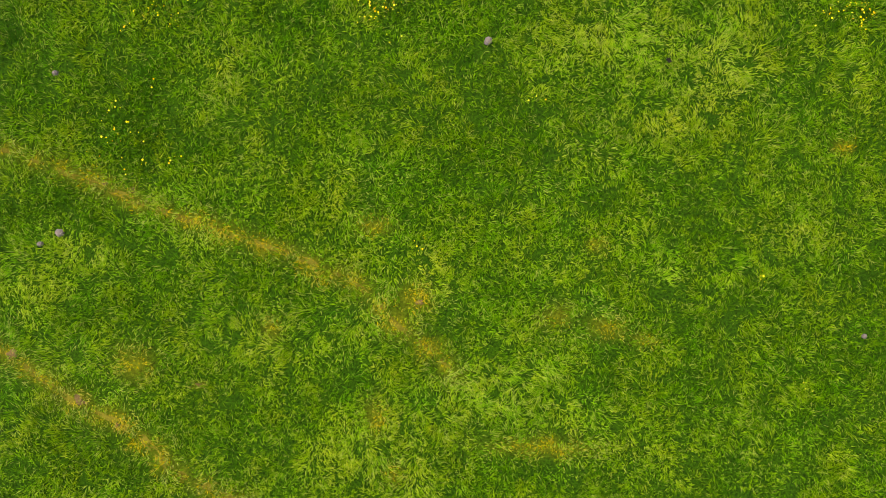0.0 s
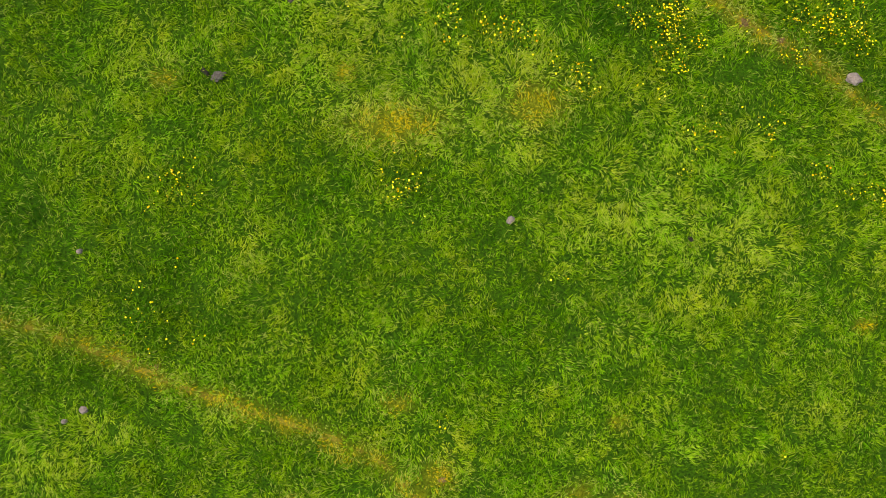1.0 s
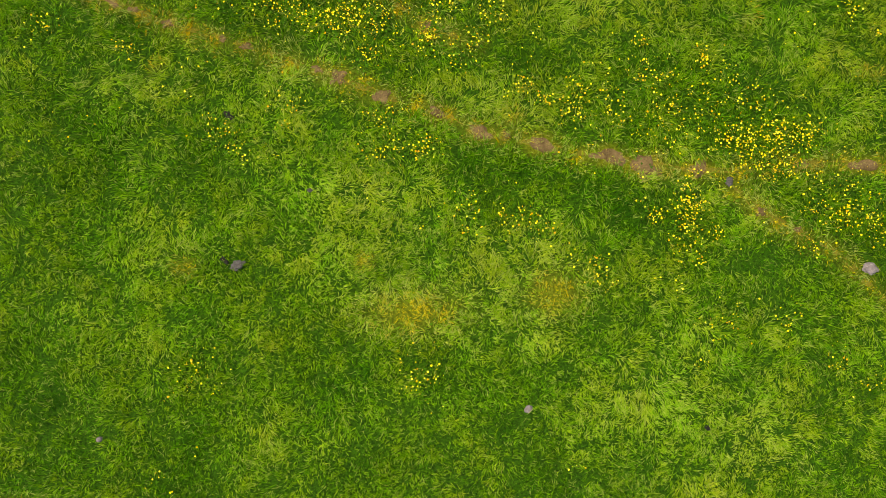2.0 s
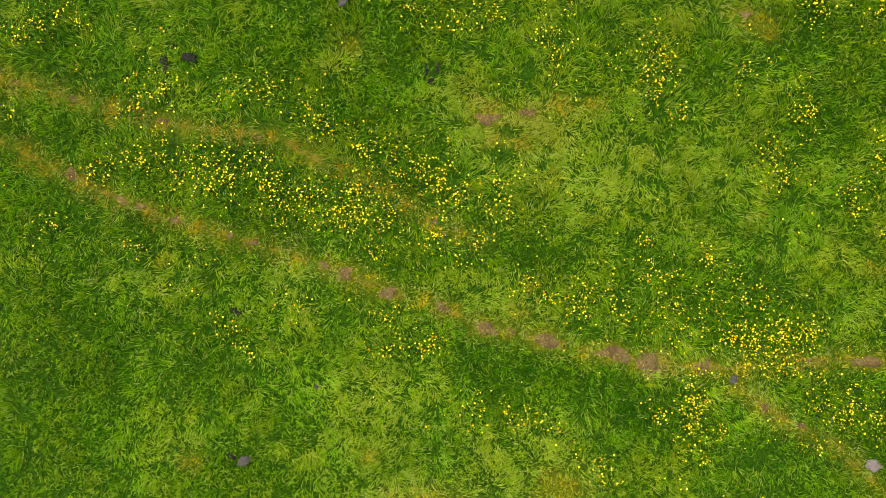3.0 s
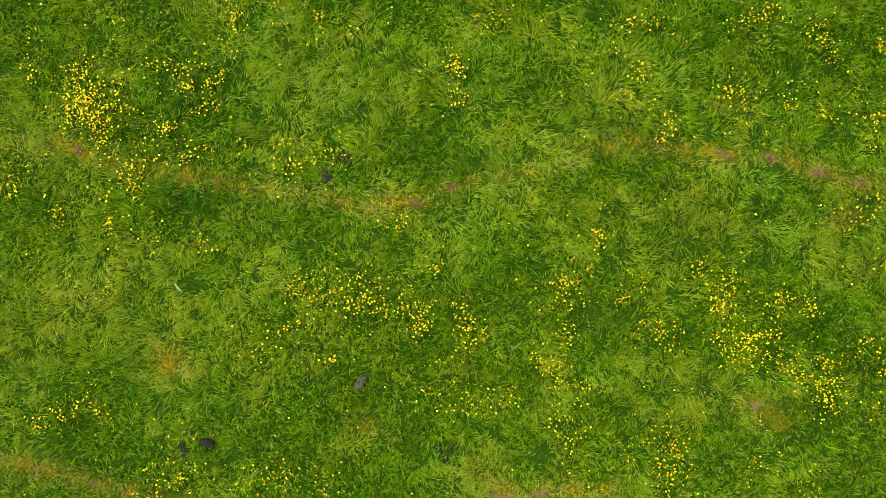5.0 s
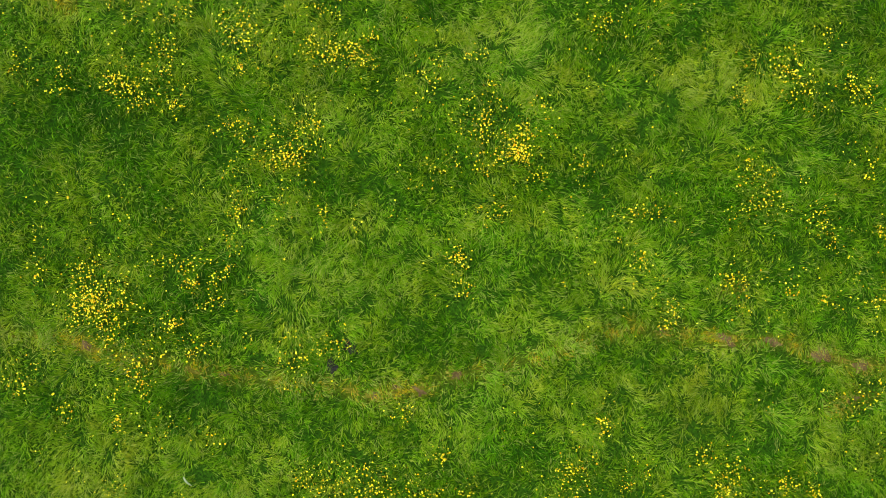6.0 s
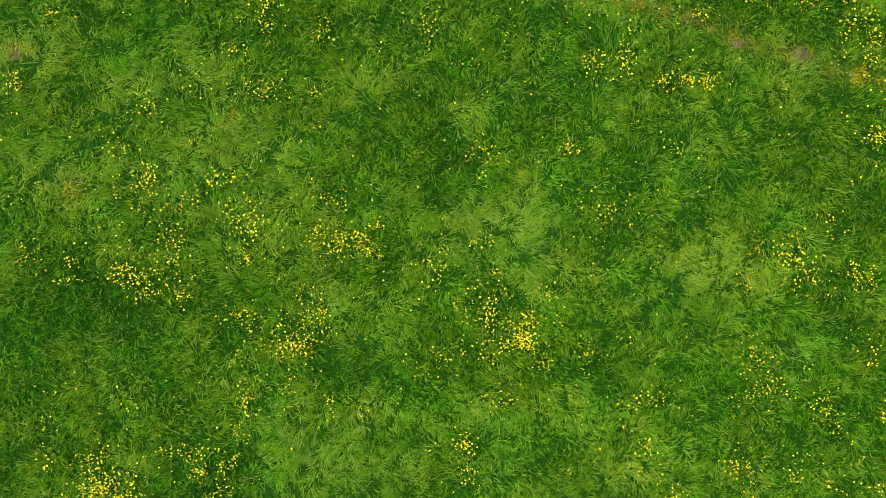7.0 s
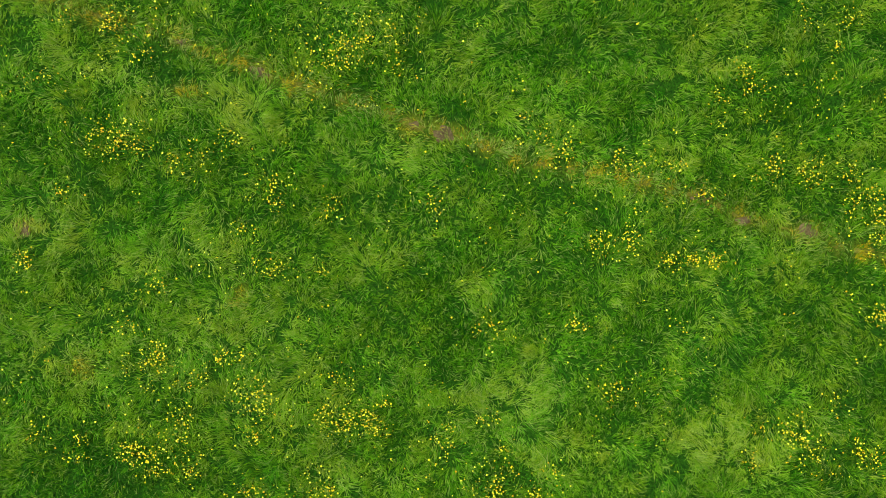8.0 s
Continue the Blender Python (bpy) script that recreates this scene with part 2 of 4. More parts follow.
CLUMPS_Q = [
    (5.16, 21.5, 0.19, 0.11, 6), (4.59, 21.55, 0.24, 0.24, 30), (-5.74, 21.57, 0.24, 0.28, 18),
    (-7.31, 21.63, 0.11, 0.11, 9), (-4.46, 21.65, 0.14, 0.09, 15), (-2.38, 21.67, 0.14, 0.11, 10),
    (-8.02, 21.68, 0.19, 0.19, 10), (4.07, 21.7, 0.28, 0.24, 12), (-1.24, 21.75, 0.08, 0.08, 5),
    (-3.13, 21.77, 0.19, 0.08, 10), (-4.7, 21.79, 0.09, 0.11, 6), (-0.53, 21.84, 0.11, 0.08, 8),
    (-2.56, 21.86, 0.17, 0.19, 24), (4.74, 21.88, 0.08, 0.11, 6), (-2.89, 21.91, 0.24, 0.19, 28),
    (-3.27, 21.97, 0.19, 0.19, 18), (-5.74, 21.99, 0.19, 0.14, 14), (5.26, 22.06, 0.11, 0.14, 8),
    (1.94, 22.1, 0.08, 0.08, 2), (-4.31, 22.12, 0.28, 0.19, 24),
]
CLUMPS_R = [
    (-2.32, 22.15, 0.08, 0.11, 8), (-4.79, 22.31, 0.14, 0.14, 6), (1.57, 22.39, 0.19, 0.17, 14),
    (-4.5, 22.45, 0.24, 0.19, 22), (-6.21, 22.47, 0.09, 0.09, 6), (2.33, 22.52, 0.09, 0.09, 3),
    (-2.98, 22.58, 0.19, 0.14, 10), (-5.45, 22.61, 0.19, 0.24, 12), (-3.27, 22.63, 0.14, 0.14, 6),
    (-6.63, 22.71, 0.09, 0.09, 5), (-5.82, 22.75, 0.24, 0.19, 12), (5.65, 22.82, 0.08, 0.09, 3),
    (-4.92, 22.93, 0.28, 0.09, 18), (-6.25, 22.95, 0.28, 0.14, 14), (-4.59, 23.02, 0.09, 0.08, 5),
    (-6.06, 23.04, 0.11, 0.14, 22), (6.03, 23.1, 0.11, 0.14, 5), (-0.42, 23.12, 0.11, 0.08, 6),
    (-3.64, 23.15, 0.11, 0.09, 5), (2.71, 23.32, 0.06, 0.14, 6),
]
CLUMPS_S = [
    (0.96, 23.39, 0.11, 0.09, 12), (-0.56, 23.41, 0.28, 0.14, 14), (4.52, 23.45, 0.09, 0.11, 6),
    (2.57, 23.51, 0.05, 0.05, 3), (-6.57, 23.52, 0.14, 0.14, 8), (6.08, 23.52, 0.14, 0.14, 24),
    (0.91, 23.58, 0.06, 0.09, 5), (5.75, 23.58, 0.14, 0.14, 6), (-5.34, 23.6, 0.11, 0.09, 4),
    (-1.55, 23.7, 0.09, 0.05, 2), (5.66, 23.81, 0.09, 0.08, 3), (1.96, 23.9, 0.09, 0.09, 3),
    (-6.28, 24.04, 0.14, 0.09, 5), (-8.37, 24.15, 0.06, 0.08, 3), (-6.05, 24.18, 0.19, 0.14, 12),
    (6.09, 24.19, 0.09, 0.11, 4), (-3.3, 24.34, 0.11, 0.14, 8), (-4.05, 24.44, 0.28, 0.11, 20),
    (4.48, 24.44, 0.08, 0.06, 3), (3.28, 24.49, 0.14, 0.11, 8),
]
CLUMPS_T = [
    (3.2, 24.5, 0.28, 0.09, 12), (2.46, 24.5, 0.19, 0.11, 8), (2.49, 24.51, 0.11, 0.08, 8),
    (2.85, 24.54, 0.19, 0.11, 10), (-8.27, 24.58, 0.11, 0.11, 8), (-8.3, 24.62, 0.08, 0.11, 9),
    (1.37, 24.75, 0.33, 0.19, 30), (1.84, 24.75, 0.11, 0.14, 10), (6.01, 24.8, 0.14, 0.19, 14),
    (5.48, 24.8, 0.08, 0.1, 5), (-4.42, 24.96, 0.11, 0.11, 6), (-0.07, 24.96, 0.08, 0.08, 3),
    (1.85, 24.98, 0.1, 0.14, 10), (-4.75, 25.06, 0.19, 0.14, 8), (1.94, 25.17, 0.06, 0.08, 3),
    (6.06, 25.23, 0.11, 0.14, 14), (-3.31, 25.33, 0.08, 0.08, 4), (-0.06, 25.39, 0.08, 0.08, 5),
    (5.58, 25.42, 0.11, 0.24, 12), (-1.5, 25.45, 0.14, 0.11, 8),
]
CLUMPS_U = [
    (-3.12, 25.47, 0.11, 0.19, 14), (-4.08, 25.48, 0.11, 0.1, 8), (5.92, 25.56, 0.17, 0.19, 20),
    (3.1, 25.59, 0.14, 0.11, 10), (-4.55, 25.63, 0.1, 0.1, 4), (-6.42, 25.65, 0.08, 0.08, 3),
    (-7.71, 25.76, 0.19, 0.14, 10), (-4.17, 25.81, 0.24, 0.24, 20), (-3.83, 25.81, 0.11, 0.11, 6),
    (4.92, 25.81, 0.14, 0.1, 10), (4.15, 25.87, 0.29, 0.11, 14), (5.59, 25.9, 0.1, 0.14, 8),
    (2, 26.04, 0.19, 0.11, 10), (2.58, 26.08, 0.14, 0.08, 8), (5.01, 26.1, 0.19, 0.14, 10),
    (4.3, 26.11, 0.19, 0.19, 16), (1.67, 26.18, 0.08, 0.14, 10), (-5.79, 26.22, 0.19, 0.14, 10),
    (-5.31, 26.31, 0.24, 0.14, 10), (0.81, 26.38, 0.14, 0.19, 14),
]
CLUMPS_V = [
    (-6.84, 26.42, 0.11, 0.11, 8), (-6.41, 26.46, 0.19, 0.14, 12), (-7.13, 26.47, 0.08, 0.11, 5),
    (-0.72, 26.49, 0.11, 0.06, 5), (-3.97, 26.58, 0.1, 0.1, 4), (-4.88, 26.59, 0.14, 0.24, 10),
    (-5.45, 26.59, 0.1, 0.08, 4), (-4.64, 26.59, 0.1, 0.08, 4), (0.33, 26.63, 0.24, 0.14, 12),
    (-6.7, 26.66, 0.33, 0.24, 38), (0.81, 26.67, 0.08, 0.08, 4), (-6.22, 26.7, 0.11, 0.14, 6),
    (2.63, 26.75, 0.1, 0.08, 4), (3.44, 26.78, 0.14, 0.11, 6), (-6.98, 26.8, 0.29, 0.19, 14),
    (0.15, 26.87, 0.1, 0.08, 4), (4.16, 26.97, 0.14, 0.14, 6), (5.98, 27.04, 0.11, 0.1, 5),
    (-2.48, 27.14, 0.1, 0.06, 4), (4.98, 27.15, 0.11, 0.1, 6),
]
CLUMPS_W = [
    (-4.73, 27.21, 0.08, 0.08, 3), (3.4, 27.22, 0.14, 0.19, 10), (-0.81, 27.26, 0.19, 0.08, 6),
    (3.98, 27.35, 0.19, 0.1, 12), (-8.6, 27.44, 0.06, 0.06, 4), (5.32, 27.53, 0.11, 0.11, 5),
    (-3.48, 27.58, 0.1, 0.08, 4), (-1.71, 27.61, 0.1, 0.1, 5), (-8.02, 27.63, 0.24, 0.11, 12),
    (3.79, 27.64, 0.11, 0.14, 12), (-7.26, 27.67, 0.14, 0.1, 5), (-4.34, 27.83, 0.1, 0.08, 4),
    (-2.04, 27.9, 0.1, 0.19, 8), (-3, 27.91, 0.19, 0.19, 10), (-3.67, 27.91, 0.14, 0.19, 6),
    (-6.92, 27.95, 0.1, 0.1, 4), (-8.02, 28.01, 0.1, 0.08, 3), (5.32, 28.01, 0.11, 0.06, 8),
    (-6.34, 28.09, 0.24, 0.14, 10), (-3.28, 28.1, 0.29, 0.38, 24),
]
CLUMPS_X = [
    (-2.81, 28.1, 0.29, 0.33, 28), (-1.85, 28.23, 0.08, 0.08, 5), (-0.6, 28.26, 0.1, 0.19, 5),
    (-5.43, 28.27, 0.08, 0.1, 3), (-2.61, 28.28, 0.14, 0.29, 12), (-4.05, 28.3, 0.1, 0.14, 3),
    (-6.2, 28.42, 0.1, 0.11, 5), (-2.13, 28.42, 0.14, 0.24, 8), (-6.58, 28.47, 0.19, 0.24, 8),
    (5.52, 28.48, 0.14, 0.11, 10), (4.85, 28.49, 0.19, 0.14, 8), (-1.51, 28.56, 0.11, 0.08, 6),
    (-6.82, 28.57, 0.14, 0.19, 18), (-2.51, 28.57, 0.1, 0.06, 4), (5.66, 28.58, 0.1, 0.08, 5),
    (-7.58, 28.72, 0.1, 0.14, 8), (-8.54, 28.73, 0.11, 0.14, 4), (4.76, 28.73, 0.08, 0.08, 4),
    (-6, 28.8, 0.08, 0.14, 4),
]
CLUMPS = CLUMPS_A + CLUMPS_B + CLUMPS_C + CLUMPS_D + CLUMPS_E + CLUMPS_F + CLUMPS_G + CLUMPS_H + CLUMPS_I + CLUMPS_J + CLUMPS_K + CLUMPS_L + CLUMPS_M + CLUMPS_N + CLUMPS_O + CLUMPS_P + CLUMPS_Q + CLUMPS_R + CLUMPS_S + CLUMPS_T + CLUMPS_U + CLUMPS_V + CLUMPS_W + CLUMPS_X
TONES_A = [
    (-5.51, -3.82, 1.09, 0.27, -0.3), (1.33, -3.55, 0.82, 0.36, -0.6), (-0.77, -3.27, 0.73, 0.64, 0.5),
    (1.79, -3.18, 0.73, 0.46, 0.5), (0.88, -2.36, 1.19, 0.46, 0.5), (5.25, -2.36, 1.09, 0.55, -0.2),
    (-1.68, -1.91, 0.82, 0.55, -0.4), (6.53, -1.63, 0.55, 0.46, -0.3), (-2.77, -1.36, 0.55, 0.27, 0.5),
    (3.61, -1.36, 0.82, 0.36, -0.4), (-5.32, -1.09, 0.73, 0.36, -0.3), (2.52, -1.08, 0.46, 0.36, 0.3),
    (-6.42, -0.95, 1, 0.5, 0.2), (-3.23, -0.63, 0.82, 0.46, -0.6), (-5.96, -0.08, 0.91, 0.2, 0.5),
    (6.07, 0.1, 0.82, 0.46, 0.4), (4.07, 0.19, 0.91, 0.36, -0.5), (-6.33, 0.83, 0.82, 0.36, -0.6),
    (0.53, 1.8, 0.73, 0.46, -0.5), (-4.41, 1.83, 0.55, 0.46, -0.5),
]
TONES_B = [
    (3.52, 2.2, 1, 0.82, 0.3), (-1.68, 2.38, 0.55, 0.46, -0.3), (2.18, 2.45, 0.46, 0.37, -0.4),
    (0.6, 2.47, 0.73, 0.55, -0.5), (-4.7, 2.53, 0.55, 0.37, -0.4), (-3.32, 2.65, 0.55, 0.73, 0.3),
    (6.03, 2.73, 0.55, 0.37, -0.4), (-6.88, 2.83, 0.64, 0.82, -0.4), (-3.51, 2.9, 0.55, 0.55, 0.4),
    (4.47, 2.91, 0.55, 0.55, 0.6), (4.52, 3.02, 0.55, 0.55, 0.5), (-7.18, 3.26, 0.55, 1.1, -0.4),
    (-5.33, 3.29, 1.37, 0.73, -0.3), (2.63, 3.36, 1.1, 0.55, 0.6), (2.88, 3.57, 1.09, 0.46, 0.5),
    (-2.96, 4.27, 0.83, 0.46, -0.3), (1.44, 4.37, 1.01, 0.55, 0.4), (5.57, 4.38, 0.83, 0.55, 0.4),
    (4.19, 4.56, 1.1, 0.46, 0.3), (0.52, 4.74, 0.83, 0.46, 0.3),
]
TONES_C = [
    (-1.31, 4.83, 0.83, 0.55, 0.4), (-0.95, 4.92, 0.92, 0.46, 0.6), (5.84, 5.2, 0.83, 0.55, 0.05),
    (5.68, 5.24, 0.83, 0.37, -0.2), (1.9, 5.38, 1.1, 0.55, 0.2), (5.11, 5.57, 1.1, 0.46, -0.05),
    (5.86, 5.7, 0.83, 0.37, -0.3), (0.34, 5.75, 1.01, 0.64, 0.8), (-3.79, 5.83, 0.41, 0.32, -0.6),
    (-2.6, 5.93, 0.55, 0.46, 0.5), (3.09, 6.02, 1.01, 0.55, 0.05), (-5.07, 6.11, 0.73, 0.37, 0.6),
    (-1.41, 6.39, 0.92, 0.55, 0.4), (1.99, 6.76, 0.64, 0.37, -0.4), (2.16, 6.8, 0.74, 0.46, -0.4),
    (0.98, 6.94, 0.92, 0.37, -0.5), (-7, 7.02, 0.83, 1.01, -0.4), (-1.86, 7.03, 0.92, 0.5, 0.6),
    (-6.62, 7.13, 1.39, 0.74, -0.2), (0.77, 7.16, 0.92, 0.37, -0.5),
]
TONES_D = [
    (3.73, 7.22, 1.38, 0.46, 0.2), (-1.31, 7.58, 0.55, 0.37, -0.5), (-4.96, 7.69, 0.55, 0.28, -0.4),
    (0.06, 7.85, 0.83, 0.46, 0.2), (6.22, 7.92, 0.46, 0.37, 0.4), (0.52, 8.13, 1.1, 0.55, 0.4),
    (4.47, 8.38, 0.92, 0.46, -0.6), (0.03, 8.45, 0.74, 0.28, 0.6), (-7.46, 8.52, 0.83, 0.55, -0.3),
    (-3.3, 8.62, 0.55, 0.46, 0.5), (-6.07, 8.75, 0.28, 0.28, 0.5), (0.3, 9.01, 0.74, 0.46, -0.4),
    (4.92, 9.21, 1.39, 0.55, 0.4), (1.22, 9.75, 0.65, 0.37, 0.4), (-7.19, 9.81, 1.02, 0.65, -0.5),
    (-3.4, 9.83, 1.11, 0.55, -0.5), (2.15, 10.4, 1.48, 0.55, 0.8), (-1.55, 10.48, 0.55, 0.28, -0.5),
    (-7.01, 10.55, 0.83, 0.46, -0.3), (0.76, 11.04, 1.11, 0.55, 0.8),
]
TONES_E = [
    (-7.28, 11.1, 0.74, 0.37, -0.5), (5.56, 11.25, 0.55, 0.37, -0.4), (1.96, 11.33, 0.55, 0.37, 0.5),
    (-5.71, 11.39, 0.74, 0.28, -0.3), (-0.54, 11.69, 0.55, 0.37, 0.7), (-6.36, 11.94, 0.55, 0.46, -0.2),
    (-7.47, 12.03, 0.65, 0.46, -0.3), (3.99, 12.26, 0.65, 0.37, -0.3), (-4.15, 12.32, 0.92, 0.46, -0.5),
    (-2.48, 12.33, 0.55, 0.28, 0.4), (-5.86, 12.93, 0.74, 0.37, -0.5), (-2.79, 12.94, 0.74, 0.37, -0.5),
    (3.72, 12.95, 0.56, 0.47, 0.4), (2.23, 13.41, 1.12, 0.47, 0.4), (-5.4, 13.49, 0.56, 0.28, 0.4),
    (1.86, 14.06, 0.56, 0.37, -0.7), (3.35, 14.07, 0.56, 0.56, -0.3), (5.12, 14.35, 0.47, 0.47, -0.5),
    (-7.08, 14.51, 0.93, 0.74, 0.5), (-1.12, 14.52, 0.47, 0.56, -0.4),
]
TONES_F = [
    (-4.19, 14.61, 0.56, 0.56, 0.4), (4.28, 15, 0.74, 0.37, -0.5), (0.18, 15.18, 0.74, 0.37, -0.5),
    (5.3, 15.28, 1.12, 0.56, 0.4), (-2.43, 15.55, 0.74, 0.37, -0.4), (2.69, 15.93, 1.12, 0.56, 0.5),
    (-0.29, 16.11, 0.74, 0.37, 0.3), (-4.84, 16.29, 0.75, 0.28, -0.5), (-8.03, 17.11, 0.47, 0.38, 0.15),
    (-2.31, 17.15, 0.56, 0.38, -0.4), (0.6, 17.26, 0.94, 0.38, 0.5), (-5.6, 17.41, 0.84, 0.47, -0.3),
    (-8.13, 17.67, 0.38, 0.19, 0.25), (-5.31, 17.72, 0.66, 0.38, -0.4), (-2.6, 17.9, 0.94, 0.66, 0.5),
    (1.72, 17.93, 0.75, 0.56, 0.5), (-5.13, 17.98, 0.66, 0.47, -0.7), (-8.05, 18.32, 0.66, 0.47, -0.4),
    (-7.48, 18.34, 0.75, 0.56, -0.3), (4.72, 18.41, 0.56, 0.38, -0.2),
]
TONES_G = [
    (5.66, 18.7, 0.66, 0.38, -0.4), (-6.83, 19, 0.75, 0.38, -0.3), (-3.17, 19.02, 0.75, 0.56, 0.4),
    (3.31, 19.25, 0.75, 0.56, -0.5), (-5.61, 19.29, 0.75, 0.47, 0.2), (-8.23, 19.46, 0.85, 0.57, -0.5),
    (-1.2, 19.6, 0.94, 0.38, -0.4), (-8.14, 19.65, 0.56, 0.47, -0.5), (5.15, 20.55, 0.57, 0.47, -0.4),
    (-8.12, 20.6, 0.57, 0.38, -0.4), (-1.96, 20.91, 0.76, 0.38, -0.1), (-7.08, 20.96, 0.76, 0.47, -0.6),
    (-3.28, 21.11, 0.47, 0.38, 0.5), (0.51, 21.17, 0.47, 0.47, 0.4), (3.15, 21.24, 2.1, 0.57, 0.2),
    (3.07, 21.42, 0.66, 0.47, 0.6), (-3.06, 21.98, 0.96, 0.48, 0.3), (-0.24, 22.03, 1.04, 0.57, 0.7),
    (-4.3, 22.37, 0.96, 0.57, 0.4), (3.18, 22.47, 0.57, 0.38, -0.4),
]
TONES_H = [
    (5.26, 22.56, 0.96, 0.67, 0.3), (-2.03, 22.71, 0.57, 0.38, 0.4), (1.38, 22.77, 0.76, 0.38, -0.6),
    (-5.92, 22.77, 1.15, 0.57, 0.4), (0.25, 23.07, 0.57, 0.38, -0.3), (-7.81, 23.15, 0.66, 0.57, 0.5),
    (3.75, 23.22, 0.57, 0.38, -0.4), (-1.55, 23.27, 0.95, 0.57, -0.6), (-4.58, 23.5, 0.76, 0.47, 0.4),
    (-0.37, 23.57, 0.96, 1.05, 0.4), (0.25, 23.82, 0.47, 0.38, -0.5), (4.05, 24.07, 0.76, 0.38, -0.5),
    (4.8, 24.28, 0.57, 0.29, 0.3), (-5.52, 24.87, 0.77, 0.57, 0.4), (4.62, 25.05, 1.15, 0.43, 0.5),
    (-8, 25.19, 0.86, 0.57, 0.6), (-2.07, 25.79, 0.57, 0.38, -0.4), (3.67, 25.92, 0.57, 0.38, -0.4),
    (-4.74, 26.11, 0.77, 0.38, -0.4), (-2.63, 26.28, 0.86, 0.38, 0.3),
]
TONES_I = [
    (-0.15, 26.35, 0.96, 0.29, 0.4), (-8.18, 26.62, 0.57, 0.38, -0.5), (-3.59, 26.77, 0.57, 0.29, -0.5),
    (5.12, 27.05, 0.57, 0.38, -0.2), (-5.49, 27.41, 1.15, 0.25, 0.6), (-6.83, 27.85, 0.57, 0.29, 0.4),
    (-6.25, 27.94, 0.57, 0.29, -0.7), (0.83, 27.96, 0.96, 0.57, -0.4), (-1.08, 28.08, 0.86, 0.57, 0.3),
    (4.08, 28.12, 0.86, 0.48, 0.2), (-7.6, 28.0, 0.6, 0.2, 0.5),
    (-6.6, 27.75, 0.6, 0.2, 0.5), (-4.7, 27.1, 0.7, 0.2, 0.5), (-3.6, 26.75, 0.7, 0.2, 0.45),
    (-2.7, 26.4, 0.6, 0.2, 0.4),
]
TONES = TONES_A + TONES_B + TONES_C + TONES_D + TONES_E + TONES_F + TONES_G + TONES_H + TONES_I
WORN_A = [
    (-0.77, -3.64, 0.15, 0.18), (1.61, -3.18, 0.82, 0.13), (-4.78, -3.14, 0.26, 0.16), (-5.32, -2.77, 0.18, 0.13),
    (-1.08, -2.73, 0.16, 0.26), (-5.87, -2.5, 0.26, 0.16), (-6.42, -2.13, 0.18, 0.13), (-4.96, -1.82, 0.29, 0.27),
    (-6.97, -1.7, 0.2, 0.15), (-0.17, -1.63, 0.24, 0.2), (3.29, -1.45, 0.2, 0.11), (2.65, -1.27, 0.27, 0.18),
    (-2.77, -1.27, 0.15, 0.18), (-0.77, -1.19, 0.24, 0.18), (1.83, -1.08, 0.26, 0.18), (-0.45, -0.77, 0.32, 0.2),
    (-1.36, -0.61, 0.24, 0.16), (-1.86, -0.45, 0.23, 0.15), (-2.18, -0.25, 0.23, 0.13), (2.47, 0.01, 0.11, 0.11),
    (-3, 0.12, 0.18, 0.11), (-3.41, 0.26, 0.23, 0.13), (-1.13, 0.37, 0.26, 0.16), (-4, 0.46, 0.23, 0.11),
]
WORN_B = [
    (-4.55, 0.63, 0.2, 0.13), (-5.19, 0.9, 0.2, 0.13), (-5.51, 1.1, 0.2, 0.13), (-6.19, 1.31, 0.18, 0.13),
    (-6.69, 1.42, 0.2, 0.13), (6.48, 1.67, 0.13, 0.09), (6.44, 1.72, 0.13, 0.11), (-1.13, 4.92, 0.78, 0.32),
    (1.16, 5.24, 0.46, 0.34), (-4.89, 5.65, 0.23, 0.14), (-1.95, 5.76, 0.15, 0.15), (0.43, 8.04, 0.18, 0.13),
    (-5.38, 8.85, 0.13, 0.11), (6.22, 8.85, 0.37, 0.09), (4.37, 9.72, 0.11, 0.07), (-3.12, 10.77, 0.2, 0.11),
    (0.39, 10.9, 0.55, 0.11), (-0.08, 11.36, 0.3, 0.26), (0.57, 11.36, 0.2, 0.13), (1.13, 11.51, 0.2, 0.2),
    (1.68, 11.51, 0.23, 0.11), (-2.3, 12.51, 0.18, 0.15), (4.52, 12.67, 0.17, 0.13), (4.31, 12.77, 0.28, 0.17),
]
WORN_C = [
    (4.05, 12.97, 0.26, 0.15), (-5.63, 13.49, 0.26, 0.19), (-3.17, 13.5, 0.11, 0.09), (-5.57, 13.65, 0.23, 0.17),
    (5.49, 15.89, 0.26, 0.11), (5.68, 16.07, 0.42, 0.09), (-2.4, 16.16, 0.28, 0.13), (-1.5, 16.26, 0.3, 0.12),
    (-1.78, 16.27, 0.47, 0.17), (-1.93, 16.29, 0.23, 0.11), (-0.92, 16.52, 0.26, 0.12), (-4.7, 16.57, 0.23, 0.09),
    (5.86, 16.62, 0.28, 0.12), (-5.78, 16.77, 0.28, 0.11), (5.2, 16.82, 0.28, 0.12), (4.36, 17.05, 0.28, 0.11),
    (3.61, 17.09, 0.3, 0.13), (-7.14, 17.16, 0.19, 0.15), (1.73, 17.22, 0.19, 0.11), (2.53, 17.23, 0.21, 0.11),
    (3.69, 17.89, 0.19, 0.11), (-7.45, 22.79, 0.19, 0.19), (-4.67, 24, 0.11, 0.19), (-8.29, 25.24, 0.24, 0.14),
]
WORN_D = [
    (3.1, 25.59, 0.17, 0.11), (-5.59, 27.41, 0.29, 0.11),
]
WORN = WORN_A + WORN_B + WORN_C + WORN_D
